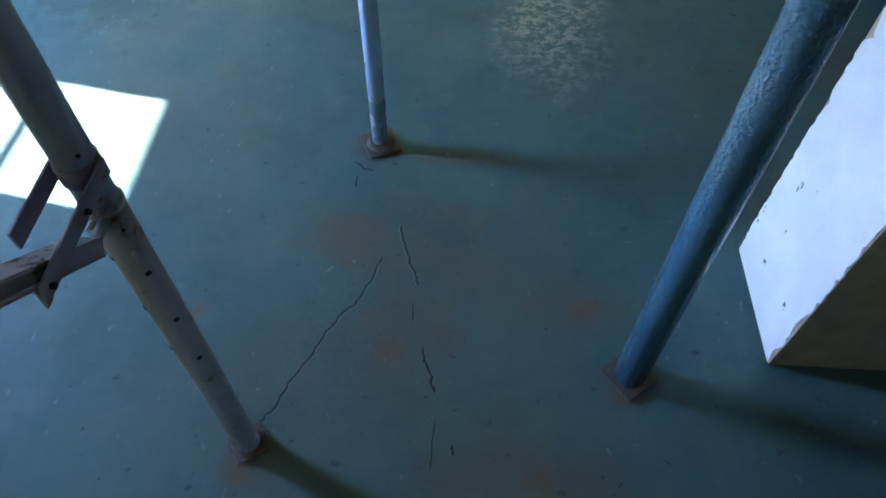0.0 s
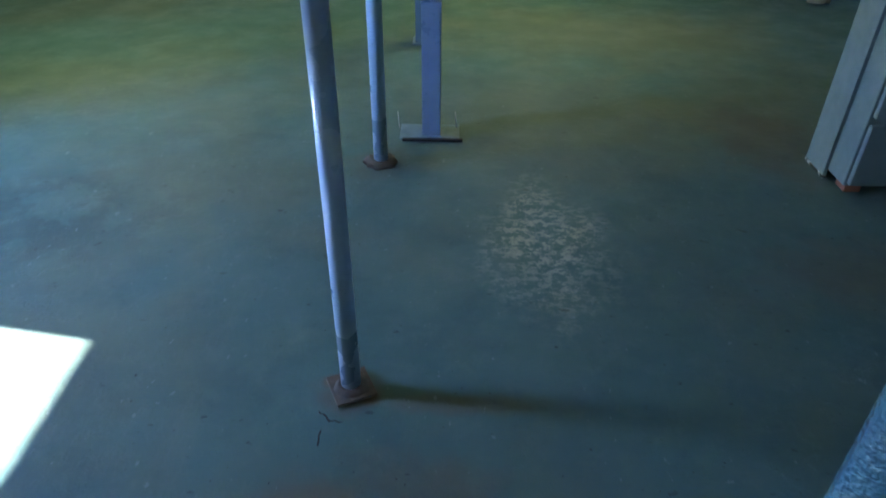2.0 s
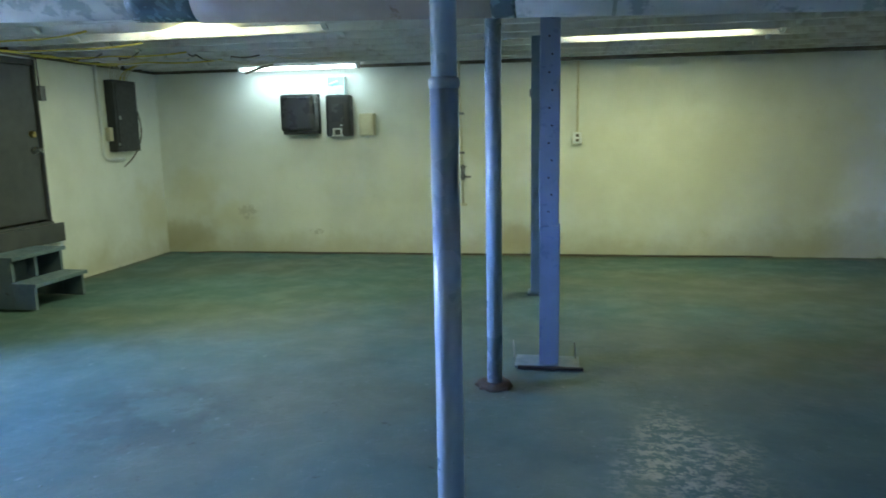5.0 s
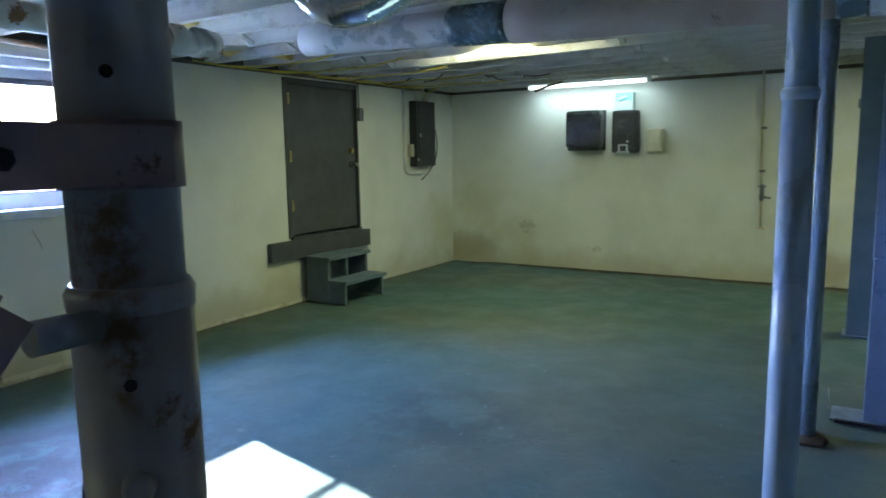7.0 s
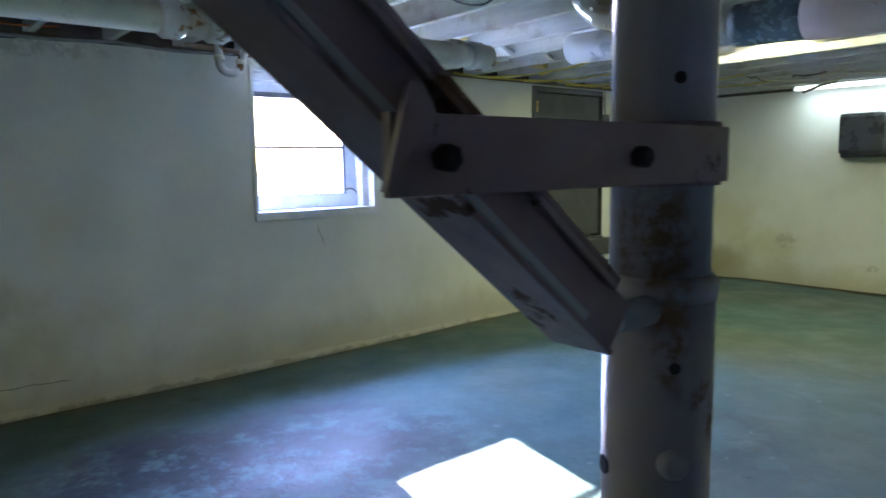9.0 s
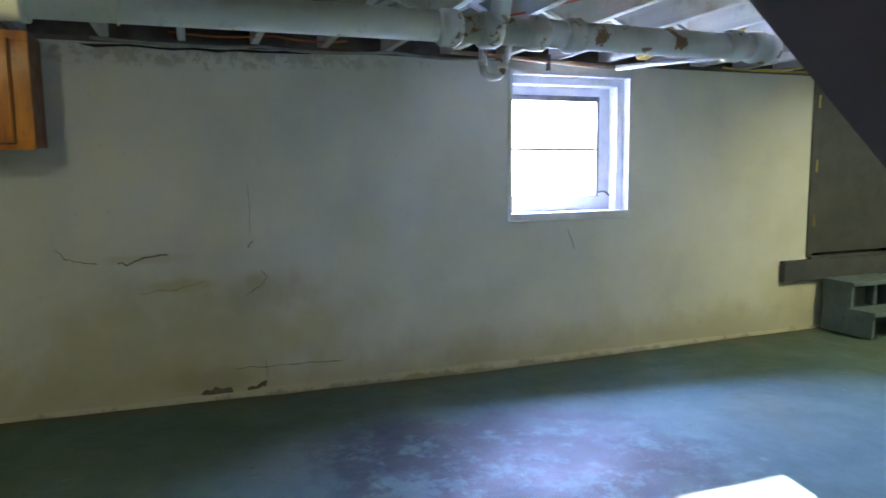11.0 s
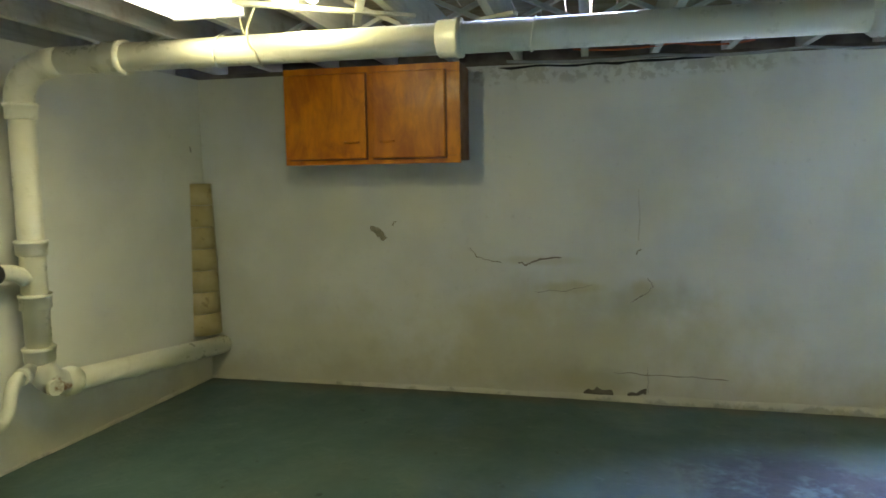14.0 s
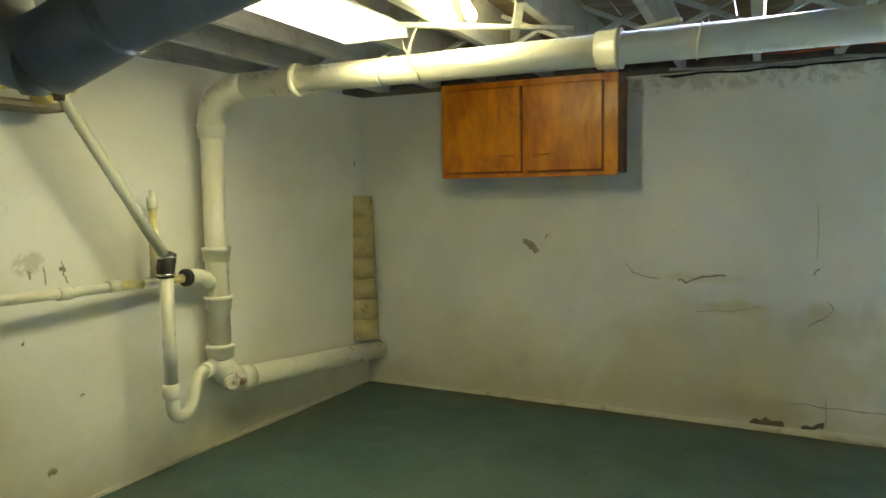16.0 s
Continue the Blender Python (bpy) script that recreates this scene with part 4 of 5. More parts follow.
def towel_dispenser():
    x0, x1, z0, z1 = -3.20, -2.80, 1.36, 1.80
    y = yn(-3.0)
    d = thing("paper_towel_dispenser", "black plastic roll-towel dispenser on the wall", "towel dispenser", at=(-3.0, y, z0))
    part("back_plate", box(B(), x0, y - 0.03, z0, x1, y - 0.001, z1, 0.01), M_BLACK, d)
    bm = box(B(), x0 + 0.004, y - 0.22, z0 + 0.03, x1 - 0.004, y - 0.031, z1 - 0.004, 0.04)
    part("cover", bm, M_BLACK_CLEAR, d, "smoked black bowed cover")
    part("lower_lip", box(B(), x0 + 0.02, y - 0.19, z0 - 0.002, x1 - 0.02, y - 0.032, z0 + 0.07, 0.02), M_BLACK, d)
    part("lever", box(B(), -3.08, y - 0.235, z0 + 0.045, -2.92, y - 0.2, z0 + 0.075, 0.006), M_BLACK, d)


def soap_dispenser():
    x0, x1, z0, z1 = -2.70, -2.42, 1.33, 1.78
    y = yn(-2.5)
    d = thing("soap_dispenser", "black wall soap dispenser with a white nozzle", "soap dispenser", at=(-2.55, y, z0))
    part("body", box(B(), x0, y - 0.14, z0, x1, y - 0.001, z1, 0.03), M_BLACK, d)
    part("window", box(B(), x0 + 0.07, y - 0.146, z0 + 0.16, x1 - 0.07, y - 0.139, z1 - 0.10, 0.002), M_BLACK_CLEAR, d)
    bm = box(B(), -2.615, y - 0.165, z0 + 0.02, -2.60, y - 0.139, z0 + 0.09, 0.003)
    box(bm, -2.53, y - 0.165, z0 + 0.02, -2.515, y - 0.139, z0 + 0.09, 0.003)
    box(bm, -2.599, y - 0.165, z0 + 0.074, -2.531, y - 0.139, z0 + 0.09, 0.003)
    box(bm, -2.63, y - 0.168, z0 + 0.0, -2.50, y - 0.139, z0 + 0.018, 0.003)
    part("nozzle", bm, M_WHITE, d, "white push nozzle")
    part("button", sweep(B(), [(-2.52, y - 0.138, z0 + 0.12), (-2.52, y - 0.146, z0 + 0.12)], 0.012, 12), M_WHITE, d)
    b = thing("refill_box", "white and teal cardboard refill box standing on the soap dispenser", "box", at=(-2.57, y, z1))
    part("carton", box(B(), -2.672, y - 0.115, z1 + 0.001, -2.478, y - 0.02, z1 + 0.195, 0.002), M_CARD_WHITE, b)
    part("printed_band", box(B(), -2.667, y - 0.117, z1 + 0.10, -2.483, y - 0.1155, z1 + 0.19), M_CARD_TEAL, b, "pale teal printed band")
    for i in range(3):
        mm = Matrix.Translation((-2.60 + 0.02 * i, y - 0.118, z1 + 0.135 - 0.025 * i)) @ Matrix.Rotation(radians(-18), 4, "Y")
        part("print_bar", box(B(), -0.05, -0.0008, -0.005, 0.05, 0.0008, 0.005, 0, mm), M_DOOR if i == 1 else M_WHITE, b)


def wall_box():
    y = yn(-2.25)
    d = thing("switch_box", "cream metal box on the wall", "switch box", at=(-2.25, y, 1.33))
    part("body", box(B(), -2.335, y - 0.10, 1.335, -2.165, y - 0.001, 1.575, 0.012), M_CREAM, d)
    part("cover", box(B(), -2.325, y - 0.108, 1.40, -2.185, y - 0.1005, 1.565, 0.006), M_CREAM, d)
    part("knockout", box(B(), -2.30, y - 0.107, 1.345, -2.21, y - 0.1005, 1.385, 0.004), M_CREAM, d)


towel_dispenser()
soap_dispenser()
wall_box()


def valve_riser():
    x = -1.20
    y = yn(x) - 0.03
    d = thing("valve_pipe", "thin white-painted pipe with a hose valve on the wall", "valve pipe", at=(x, y, 0.55))
    part("pipe", sweep(B(), [(x - 0.03, y, ZJ), (x - 0.02, y, 1.5), (x, y, 0.57)], 0.011, 10), M_CREAM, d)
    for z in (1.55, 1.13):
        part("strap", box(B(), x - 0.03, y - 0.016, z - 0.012, x + 0.02, y + 0.029, z + 0.012, 0.003), M_STEEL_DARK, d)
    v = part("valve_body", sweep(B(), [(x, y - 0.001, 1.0), (x, y - 0.001, 0.97), (x, y - 0.001, 0.93), (x, y - 0.001, 0.86), (x, y - 0.001, 0.83)], 0, 12, True, [0.012, 0.024, 0.018, 0.026, 0.012]), M_STEEL_DARK, d, "dark brass hose valve")
    part("valve_handle", box(B(), x - 0.045, y - 0.01, 0.975, x + 0.045, y + 0.008, 0.985, 0.003), M_STEEL_DARK, v)
    part("spout", sweep(B(), [(x, y, 0.87), (x + 0.05, y - 0.01, 0.87), (x + 0.085, y - 0.012, 0.865)], 0.011, 10), M_STEEL_DARK, d)
    part("foot", box(B(), x - 0.04, y - 0.012, 0.55, x + 0.04, y + 0.029, 0.575, 0.004), M_CREAM, d)


def outlet_box():
    x = 0.03
    y = yn(x)
    d = thing("outlet_box", "pale surface outlet box at the end of a painted conduit", "outlet", at=(x, y, 1.2))
    part("conduit", sweep(B(), [(x, y - 0.022, ZJ), (x, y - 0.022, 1.33)], 0.011, 10), M_CREAM, d)
    part("box", box(B(), x - 0.055, y - 0.055, 1.205, x + 0.055, y - 0.001, 1.335, 0.006), M_CREAM, d)
    pl = part("cover_plate", box(B(), x - 0.05, y - 0.061, 1.21, x + 0.05, y - 0.056, 1.33, 0.002), M_WHITE, d)
    for z in (1.245, 1.295):
        part("socket", box(B(), x - 0.017, y - 0.064, z - 0.014, x + 0.017, y - 0.0615, z + 0.014, 0.001), M_SILL, pl)


valve_riser()
outlet_box()


def breaker_panel():
    y0, y1, z0, z1 = 6.90, 7.29, 1.215, 1.95
    d = thing("breaker_panel", "black breaker panel with cables bundled into its top", "breaker panel", at=(XW, 7.1, z0))
    part("cabinet", box(B(), XW + 0.001, y0, z0, XW + 0.10, y1, z1, 0.004), M_PANEL, d)
    door_ = part("panel_door", box(B(), XW + 0.101, y0 + 0.03, z0 + 0.05, XW + 0.112, y1 - 0.03, z1 - 0.04, 0.003), M_PANEL, d)
    part("latch", box(B(), XW + 0.113, y0 + 0.045, z0 + 0.33, XW + 0.118, y0 + 0.075, z0 + 0.37, 0.001), M_GREY_METAL, door_)
    rng = random.Random(4)
    for i in range(9):
        y = y0 + 0.05 + 0.033 * i
        bm = sweep(B(), bend((XW + 0.05, y, z1 - 0.005), (XW + 0.05 + rng.uniform(-0.02, 0.05), y, 2.08), (XW + rng.uniform(0.1, 0.5), y + rng.uniform(-0.35, 0.35), ZJ + rng.uniform(0.02, 0.08)), 7), 0.006, 6)
        part("cable", bm, rng.choice((M_CREAM, M_WIRE_Y, M_CREAM, M_SILL)), d)
    part("switch", box(B(), XW + 0.02, y0 - 0.07, z0 + 0.11, XW + 0.07, y0 - 0.012, z0 + 0.25, 0.004), M_CREAM, d, "cream disconnect switch")
    part("knob", box(B(), XW + 0.101, y0 + 0.01, z0 + 0.06, XW + 0.112, y0 + 0.03, z0 + 0.09, 0.002), M_CHROME, d)
    c = thing("conduit", "painted conduit bent round the breaker panel", "conduit", at=(XW, 6.77, 1.15))
    part("pipe", sweep(B(), [(XW + 0.02, 6.765, ZJ), (XW + 0.02, 6.77, 1.25)] + bend((XW + 0.02, 6.77, 1.22), (XW + 0.02, 6.775, 1.13), (XW + 0.02, 6.88, 1.13), 5) + [(XW + 0.02, 7.10, 1.13)], 0.016, 10), M_WHITE, c)
    w = thing("loose_cable", "black cable looping loose beside the breaker panel", "cable", at=(XW, 7.3, 1.1))
    part("wire", sweep(B(), bend((XW + 0.05, 7.30, 1.75), (XW + 0.10, 7.52, 1.30), (XW + 0.10, 6.98, 1.06), 14), 0.007, 8), M_SILL, w)


breaker_panel()
sw = thing("door_contact", "small dark switch box and wire beside the door", "switch box", at=(XW, 6.0, 1.75))
part("box", box(B(), XW + 0.001, 5.965, 1.70, XW + 0.04, 6.03, 1.83, 0.004), M_STEEL_DARK, sw)
part("wire", sweep(B(), [(XW + 0.012, 5.99, 1.83), (XW + 0.012, 5.985, ZT)], 0.006, 8), M_STEEL_DARK, sw)


def step_stool():
    """Two-tread wooden step below the door."""
    x0, x1, y0, y1 = XW + 0.05, -4.27, 5.085, 5.665
    d = thing("step_stool", "blue-grey painted two-step wooden stool below the raised door", "step stool", at=(-4.5, 5.35, 0))
    xm = -4.46
    for ya, yb in ((y0, y0 + 0.03), (y1 - 0.03, y1)):
        bm = box(B(), x0, ya, 0, xm, yb, 0.395, 0.003)
        box(bm, xm + 0.0005, ya, 0, x1, yb, 0.185, 0.003)
        part("side", bm, M_STOOL, d)
    part("tread", box(B(), x0, y0 - 0.015, 0.396, xm + 0.03, y1 + 0.015, 0.428, 0.004), M_STOOL, d)
    part("tread", box(B(), xm - 0.02, y0 - 0.015, 0.186, x1 + 0.03, y1 + 0.015, 0.218, 0.004), M_STOOL, d)
    part("centre_brace", box(B(), xm - 0.10, (y0 + y1) / 2 - 0.015, 0.219, xm - 0.02, (y0 + y1) / 2 + 0.015, 0.395, 0.003), M_STOOL, d)
    part("back", box(B(), x0, y0 + 0.031, 0.05, x0 + 0.02, y1 - 0.031, 0.39), M_STOOL, d)


step_stool()

# ---- clamp arm and sloping brace ----
arm = thing("clamp_arm", "flat plum-brown steel strap bolted between the post and a brace", "bracket", at=(-0.665, 0.6, 1.36))
part("strap", box(B(), -0.664, 0.424, 1.335, -0.658, 0.708, 1.372, 0.001), M_ARM, arm)
part("strap", box(B(), -0.752, 0.53, 1.332, -0.746, 0.708, 1.372, 0.001), M_ARM, arm)
bm = B()
lug = [bm.verts.new(v) for v in ((-0.6575, 0.418, 1.338), (-0.6575, 0.438, 1.338), (-0.6575, 0.446, 1.372), (-0.655, 0.437, 1.384), (-0.655, 0.430, 1.384))]
back = [bm.verts.new(v.co + Vector((0.004, 0, 0))) for v in lug]
bm.faces.new(lug)
bm.faces.new(back[::-1])
for i in range(5):
    bm.faces.new((lug[i], back[i], back[(i + 1) % 5], lug[(i + 1) % 5]))
part("lug", bm, M_ARM, arm, "bent lug at the end of the strap")
for y in (0.600, 0.452):
    part("bolt", sweep(B(), [(-0.657, y, 1.352), (-0.650, y, 1.352), (-0.648, y, 1.352)], 0, 6, True, [0.0065, 0.0065, 0.0045]), M_HOLE, arm, "dark bolt head")
brace = thing("sloping_brace", "plum-brown steel channel sloping from the post up to the joists", "brace", at=(-0.70, 0.62, 1.23))
way = Vector((0, -0.772, 0.636)).normalized()
m = Matrix.Translation((-0.70, 0.610, 1.243)) @ Matrix.Rotation(math.atan2(way.z, way.y), 4, "X")
L = (ZJ - 1.243) / way.z - 0.03
part("web", box(B(), 0.024, 0.004, -0.017, 0.028, L, 0.0155, 0.001, m), M_ARM, brace)
part("flange", box(B(), -0.018, 0.004, 0.0156, 0.031, L, 0.0195, 0.001, m), M_ARM, brace)
part("flange", box(B(), -0.018, 0.030, -0.0215, 0.034, L, -0.0171, 0.001, m), M_ARM, brace)
part("lip", box(B(), 0.030, 0.030, -0.0170, 0.034, L, -0.0125, 0.001, m), M_ARM, brace)
part("lower_lip", box(B(), 0.0282, 0.040, 0.0100, 0.0312, L, 0.0155, 0.001, m), M_POST_RUST, brace)

part("spacer", sweep(B(), [(-0.690, 0.622, 1.246), (-0.690, 0.664, 1.246)], 0.011, 14), M_GREY_METAL, brace, "short shiny sleeve against the post")

# ---- perforated square post and the far post ----
def square_post(x, y, half, z0, z1, material, label):
    d = thing("square_post", label, "post", "posts under the girder", (x, y, 0))
    part("tube", box(B(), x - half, y - half, z0, x + half, y + half, z1, 0.006), material, d)
    return d


XB, YB = -0.195, 4.31
d = square_post(XB, YB, 0.055, 0.80, ZJ - 0.012, M_POST_SQUARE, "lavender-blue square steel post with rows of holes, on a plate")
part("lower_sleeve", box(B(), XB - 0.050, YB - 0.075, 0.012, XB + 0.062, YB + 0.055, 0.82, 0.005), M_POST_SQUARE, d)
for i in range(13):
    z = 0.90 + 0.095 * i
    part("hole", sweep(B(), [(XB + (0.012 if i % 2 else -0.004), YB - 0.050, z), (XB + (0.012 if i % 2 else -0.004), YB - 0.0558, z)], 0.006, 8), M_HOLE, d)
part("base_plate", box(B(), XB - 0.19, YB - 0.11, 0.0, XB + 0.18, YB + 0.10, 0.010, 0.002), M_POST_TEAL, d)
part("front_bar", box(B(), XB - 0.17, YB - 0.135, 0.0, XB + 0.20, YB - 0.111, 0.016, 0.002), M_HOLE, d, "black bar along the plate's edge")
for x in (XB - 0.20, XB + 0.16):
    part("anchor_rod", sweep(B(), [(x, YB + 0.06, 0.0), (x - 0.008, YB + 0.06, 0.11)], 0.004, 6), M_GREY_METAL, d)
d = square_post(-0.30, 6.08, 0.075, 0.012, ZJ - 0.012, M_POST_TEAL, "teal-grey square steel post near the back wall")
part("base_plate", box(B(), -0.40, 5.98, 0.0, -0.20, 6.18, 0.012, 0.002), M_POST_TEAL, d)
part("bracket", box(B(), -0.389, 6.03, 1.62, -0.376, 6.12, 1.68, 0.002), M_STEEL_DARK, d)

# ---- ducts ----
def corrugated(points, r, pitch=0.018):
    """A flexible foil hose: rings along a smooth line."""
    pts = [Vector(p) for p in points]
    out, radii = [], []
    for a, b in zip(pts, pts[1:]):
        n = max(2, int((b - a).length / (pitch / 2)))
        for i in range(n):
            out.append(a.lerp(b, i / n))
            radii.append(r * (1.0 if len(out) % 2 else 0.955))
    return out, radii


D0, D1 = Vector((-3.05, 3.42, 2.00)), Vector((2.6, 3.32, 1.83))


def along(t):
    return D0.lerp(D1, t)


def main_duct():
    d = thing("round_duct", "round duct under the joists, rose wrap and pale jacket with tape", "duct", at=tuple(along(0.5)))
    seg = lambda a, b, r, n=8: sweep(B(), [along(a + (b - a) * i / n) for i in range(n + 1)], r, 28)
    part("west_length", seg(0.0, 0.20, 0.083), M_WRAP_WHITE, d, "pale jacket, tapering west end")
    part("tape_wrap", seg(0.175, 0.232, 0.098), M_TAPE, d, "shiny grey duct tape")
    part("middle_length", seg(0.232, 0.475, 0.104), M_WRAP, d, "dusty rose wrap")
    part("tape_band", seg(0.466, 0.484, 0.107), M_TAPE, d)
    part("east_length", seg(0.475, 0.999, 0.104), M_WRAP_WHITE, d, "pale blotched jacket")
    part("seam", seg(0.552, 0.555, 0.1065), M_GREY_METAL, d)
    for t in (0.10, 0.36, 0.70, 0.95):
        c = along(t)
        part("hanger", box(B(), c.x - 0.012, c.y - 0.001, c.z + 0.09, c.x + 0.012, c.y + 0.001, ZS), M_GREY_METAL, d)


main_duct()
f = thing("flexible_duct", "shiny corrugated foil duct looping between the joists", "flexible duct", at=(-1.6, 2.5, 2.0))
pts, radii = corrugated(bend((-2.36, 2.62, 2.26), (-2.34, 2.60, 1.88), (-1.95, 2.60, 1.93), 8) + bend((-1.95, 2.60, 1.93), (-1.72, 2.60, 1.97), (-1.55, 2.62, 2.22), 6)[1:], 0.075)
part("hose", sweep(B(), pts, 0, 20, True, radii), M_FOIL, f)

# ---- light fittings ----
def strip_light(x0, x1, y, z, tube, label, lens=False):
    d = thing("strip_light", label, "light fitting", "fluorescent fittings", ((x0 + x1) / 2, y, z))
    part("channel", box(B(), x0, y - 0.06, z + 0.02, x1, y + 0.06, z + 0.07, 0.004), M_WHITE, d)
    for x in (x0 + 0.25, x1 - 0.25):
        part("hanger", box(B(), x - 0.02, y - 0.012, z + 0.071, x + 0.02, y + 0.012, ZS), M_GREY_METAL, d)
    for k in (-0.035, 0.035):
        part("tube", sweep(B(), [(x0 + 0.03, y + k, z), (x1 - 0.03, y + k, z)], 0.013, 12), tube, d)
    for x in (x0, x1 - 0.02):
        part("lamp_holder", box(B(), x, y - 0.055, z - 0.02, x + 0.02, y + 0.055, z + 0.019, 0.003), M_WHITE, d)
    return d


d = strip_light(-3.62, -2.27, 7.62, 2.065, M_TUBE_COOL, "bare fluorescent strip light, lit, above the dispensers")
d = strip_light(-3.52, -2.04, 5.20, 2.17, M_TUBE_WARM, "lit fluorescent strip between the joists near the door")
part("lens", box(B(), -3.46, 5.135, 2.135, -2.10, 5.265, 2.150, 0.004), M_LENS_AND_PATCH, d, "glowing strip lens")
# added emitting sheet: stands for a lit white patch, no lens of the fitting
bm = B()
fan = [bm.verts.new(v) for v in ((-3.08, 5.134, 2.080), (-2.38, 5.134, 2.080), (-2.34, 4.86, 2.080), (-2.58, 4.72, 2.080))]
top = [bm.verts.new(v.co + Vector((0, 0, 0.012))) for v in fan]
bm.faces.new(fan[::-1])
bm.faces.new(top)
for i in range(4):
    bm.faces.new((fan[i], fan[(i + 1) % 4], top[(i + 1) % 4], top[i]))
part("lit_patch_panel", bm, M_LENS_AND_PATCH, d, "added glowing panel for the lit patch beside the fitting")
d = strip_light(-0.10, 1.45, 6.52, 2.17, M_TUBE_WARM, "lit fluorescent strip between the joists")
part("lens", box(B(), -0.04, 6.45, 2.135, 1.39, 6.59, 2.150, 0.004), M_LENS_AND_PATCH, d, "glowing strip lens")
d = thing("loose_batten", "thin brown batten hanging across the strip light", "batten", at=(-3.27, 7.45, 2.06))
part("strip", sweep(B(), [(-3.47, 7.44, 2.012), (-3.30, 7.45, 2.065), (-3.16, 7.46, 2.099)], 0.014, 6), M_DUST, d)
d = thing("wrap_light", "lit wraparound fluorescent fitting with an acrylic lens", "light fitting", "fluorescent fittings", (-2.53, -1.34, 2.06))
part("pan", box(B(), -3.13, -1.50, 2.085, -1.93, -1.18, 2.098, 0.002), M_WHITE, d)
bm = box(B(), -3.11, -1.495, 2.052, -1.95, -1.342, 2.084, 0.012)
box(bm, -3.11, -1.338, 2.052, -1.95, -1.185, 2.084, 0.012)
part("lens", bm, M_LENS, d, "glowing acrylic lens")
part("end_cap", box(B(), -3.132, -1.50, 2.05, -3.111, -1.18, 2.084, 0.003), M_WHITE, d)

# ---- east side ----
def appliance():
    x0, y0 = 2.02, 3.58
    d = thing("steel_cabinet", "grey-green enamelled steel cabinet standing on bricks", "cabinet", at=(x0, y0, 0))
    part("side_panel", box(B(), x0, y0 + 0.20, 0.03, x0 + 0.02, y0 + 0.42, 1.75, 0.004), M_APPLIANCE, d)
    part("body", box(B(), x0 + 0.021, y0 + 0.02, 0.06, x0 + 0.75, y0 + 0.42, 1.75, 0.008), M_APPLIANCE, d)
    part("door", box(B(), x0 + 0.03, y0 - 0.02, 0.08, x0 + 0.74, y0 + 0.015, 0.42, 0.008), M_APPLIANCE, d)
    part("door", box(B(), x0 + 0.03, y0 - 0.02, 0.46, x0 + 0.74, y0 + 0.015, 1.72, 0.008), M_APPLIANCE, d)
    part("bottom_strip", box(B(), x0 - 0.004, y0 + 0.19, 0.012, x0 + 0.02, y0 + 0.42, 0.029, 0.002), M_CHROME, d, "bright metal bottom strip")
    for x, y in ((x0 + 0.06, y0 + 0.06), (x0 + 0.60, y0 + 0.06), (x0 + 0.06, y0 + 0.30), (x0 + 0.60, y0 + 0.30)):
        part("support_brick", box(B(), x, y, 0.0, x + 0.09, y + 0.1, 0.059, 0.004), M_BRICK, d, "orange brick")


appliance()
r = thing("carpet_roll", "tan roll of carpet leaning in the corner", "carpet roll", at=(3.62, 7.45, 0))
part("roll", sweep(B(), [(3.55 + 0.012 * i, 7.42 + 0.032 * i, 0.005 + 0.19 * i) for i in range(11)], 0, 20, True, [0.085 + 0.006 * (i % 2) for i in range(11)]), M_TAN, r)
part("loose_edge", sweep(B(), [(3.66 + 0.012 * i, 7.45 + 0.030 * i, 0.005 + 0.19 * i) for i in range(11)], 0.045, 12), M_TAN, r)

# ---- south end, overhead ----
sd = thing("supply_duct", "large blue-grey round duct running down to the south wall", "duct", at=(-2.0, -2.1, 1.9))
part("length", sweep(B(), bend((-1.717, -1.53, 1.765), (-1.74, -1.43, 1.805), (-1.77, -1.30, 1.865), 6) + [(-1.87, -1.10, 1.955), (-2.00, -0.93, 2.055)], 0.106, 28), M_DUCT_DARK, sd)
part("seam_band", sweep(B(), [(-1.763, -1.33, 1.854), (-1.77, -1.30, 1.865)], 0.1085, 28), M_DUCT_DARK, sd)
part("riser", sweep(B(), [(-1.717, -1.53, 1.765), (-1.700, -1.60, 1.785), (-1.690, -1.66, 1.84), (-1.685, -1.69, 1.93), (-1.685, -1.69, ZS)], 0.104, 28), M_DUCT_DARK, sd)


def broken_chase():
    """Torn boxing at the wall, with old insulation and a red pipe behind it."""
    d = thing("torn_boxing", "torn ceiling boxing with yellow insulation showing at the wall", "boxing", at=(-2.1, -2.4, 1.75))
    part("board", box(B(), -2.47, -2.62, 1.750, -1.50, -2.40, 1.775, 0.003), M_DUST, d, "broken board edge")
    rng = random.Random(8)
    for i in range(14):
        x = -2.42 + 0.055 * i
        part("insulation", box(B(), -0.035, -0.03, -0.02, 0.035, 0.03, 0.02, 0.008, pose(x, -2.385 + rng.uniform(-0.02, 0.02), 1.785 + rng.uniform(-0.01, 0.06), rng.uniform(-20, 20), rng.uniform(-20, 20), rng.uniform(0, 90))), rng.choice((M_INSUL, M_INSUL, M_SILL, M_RUST)), d)
    part("red_pipe", sweep(B(), [(-2.05, -2.45, 1.76), (-2.05, -2.45, 2.05)], 0.012, 10), M_WIRE_O, d)


broken_chase()


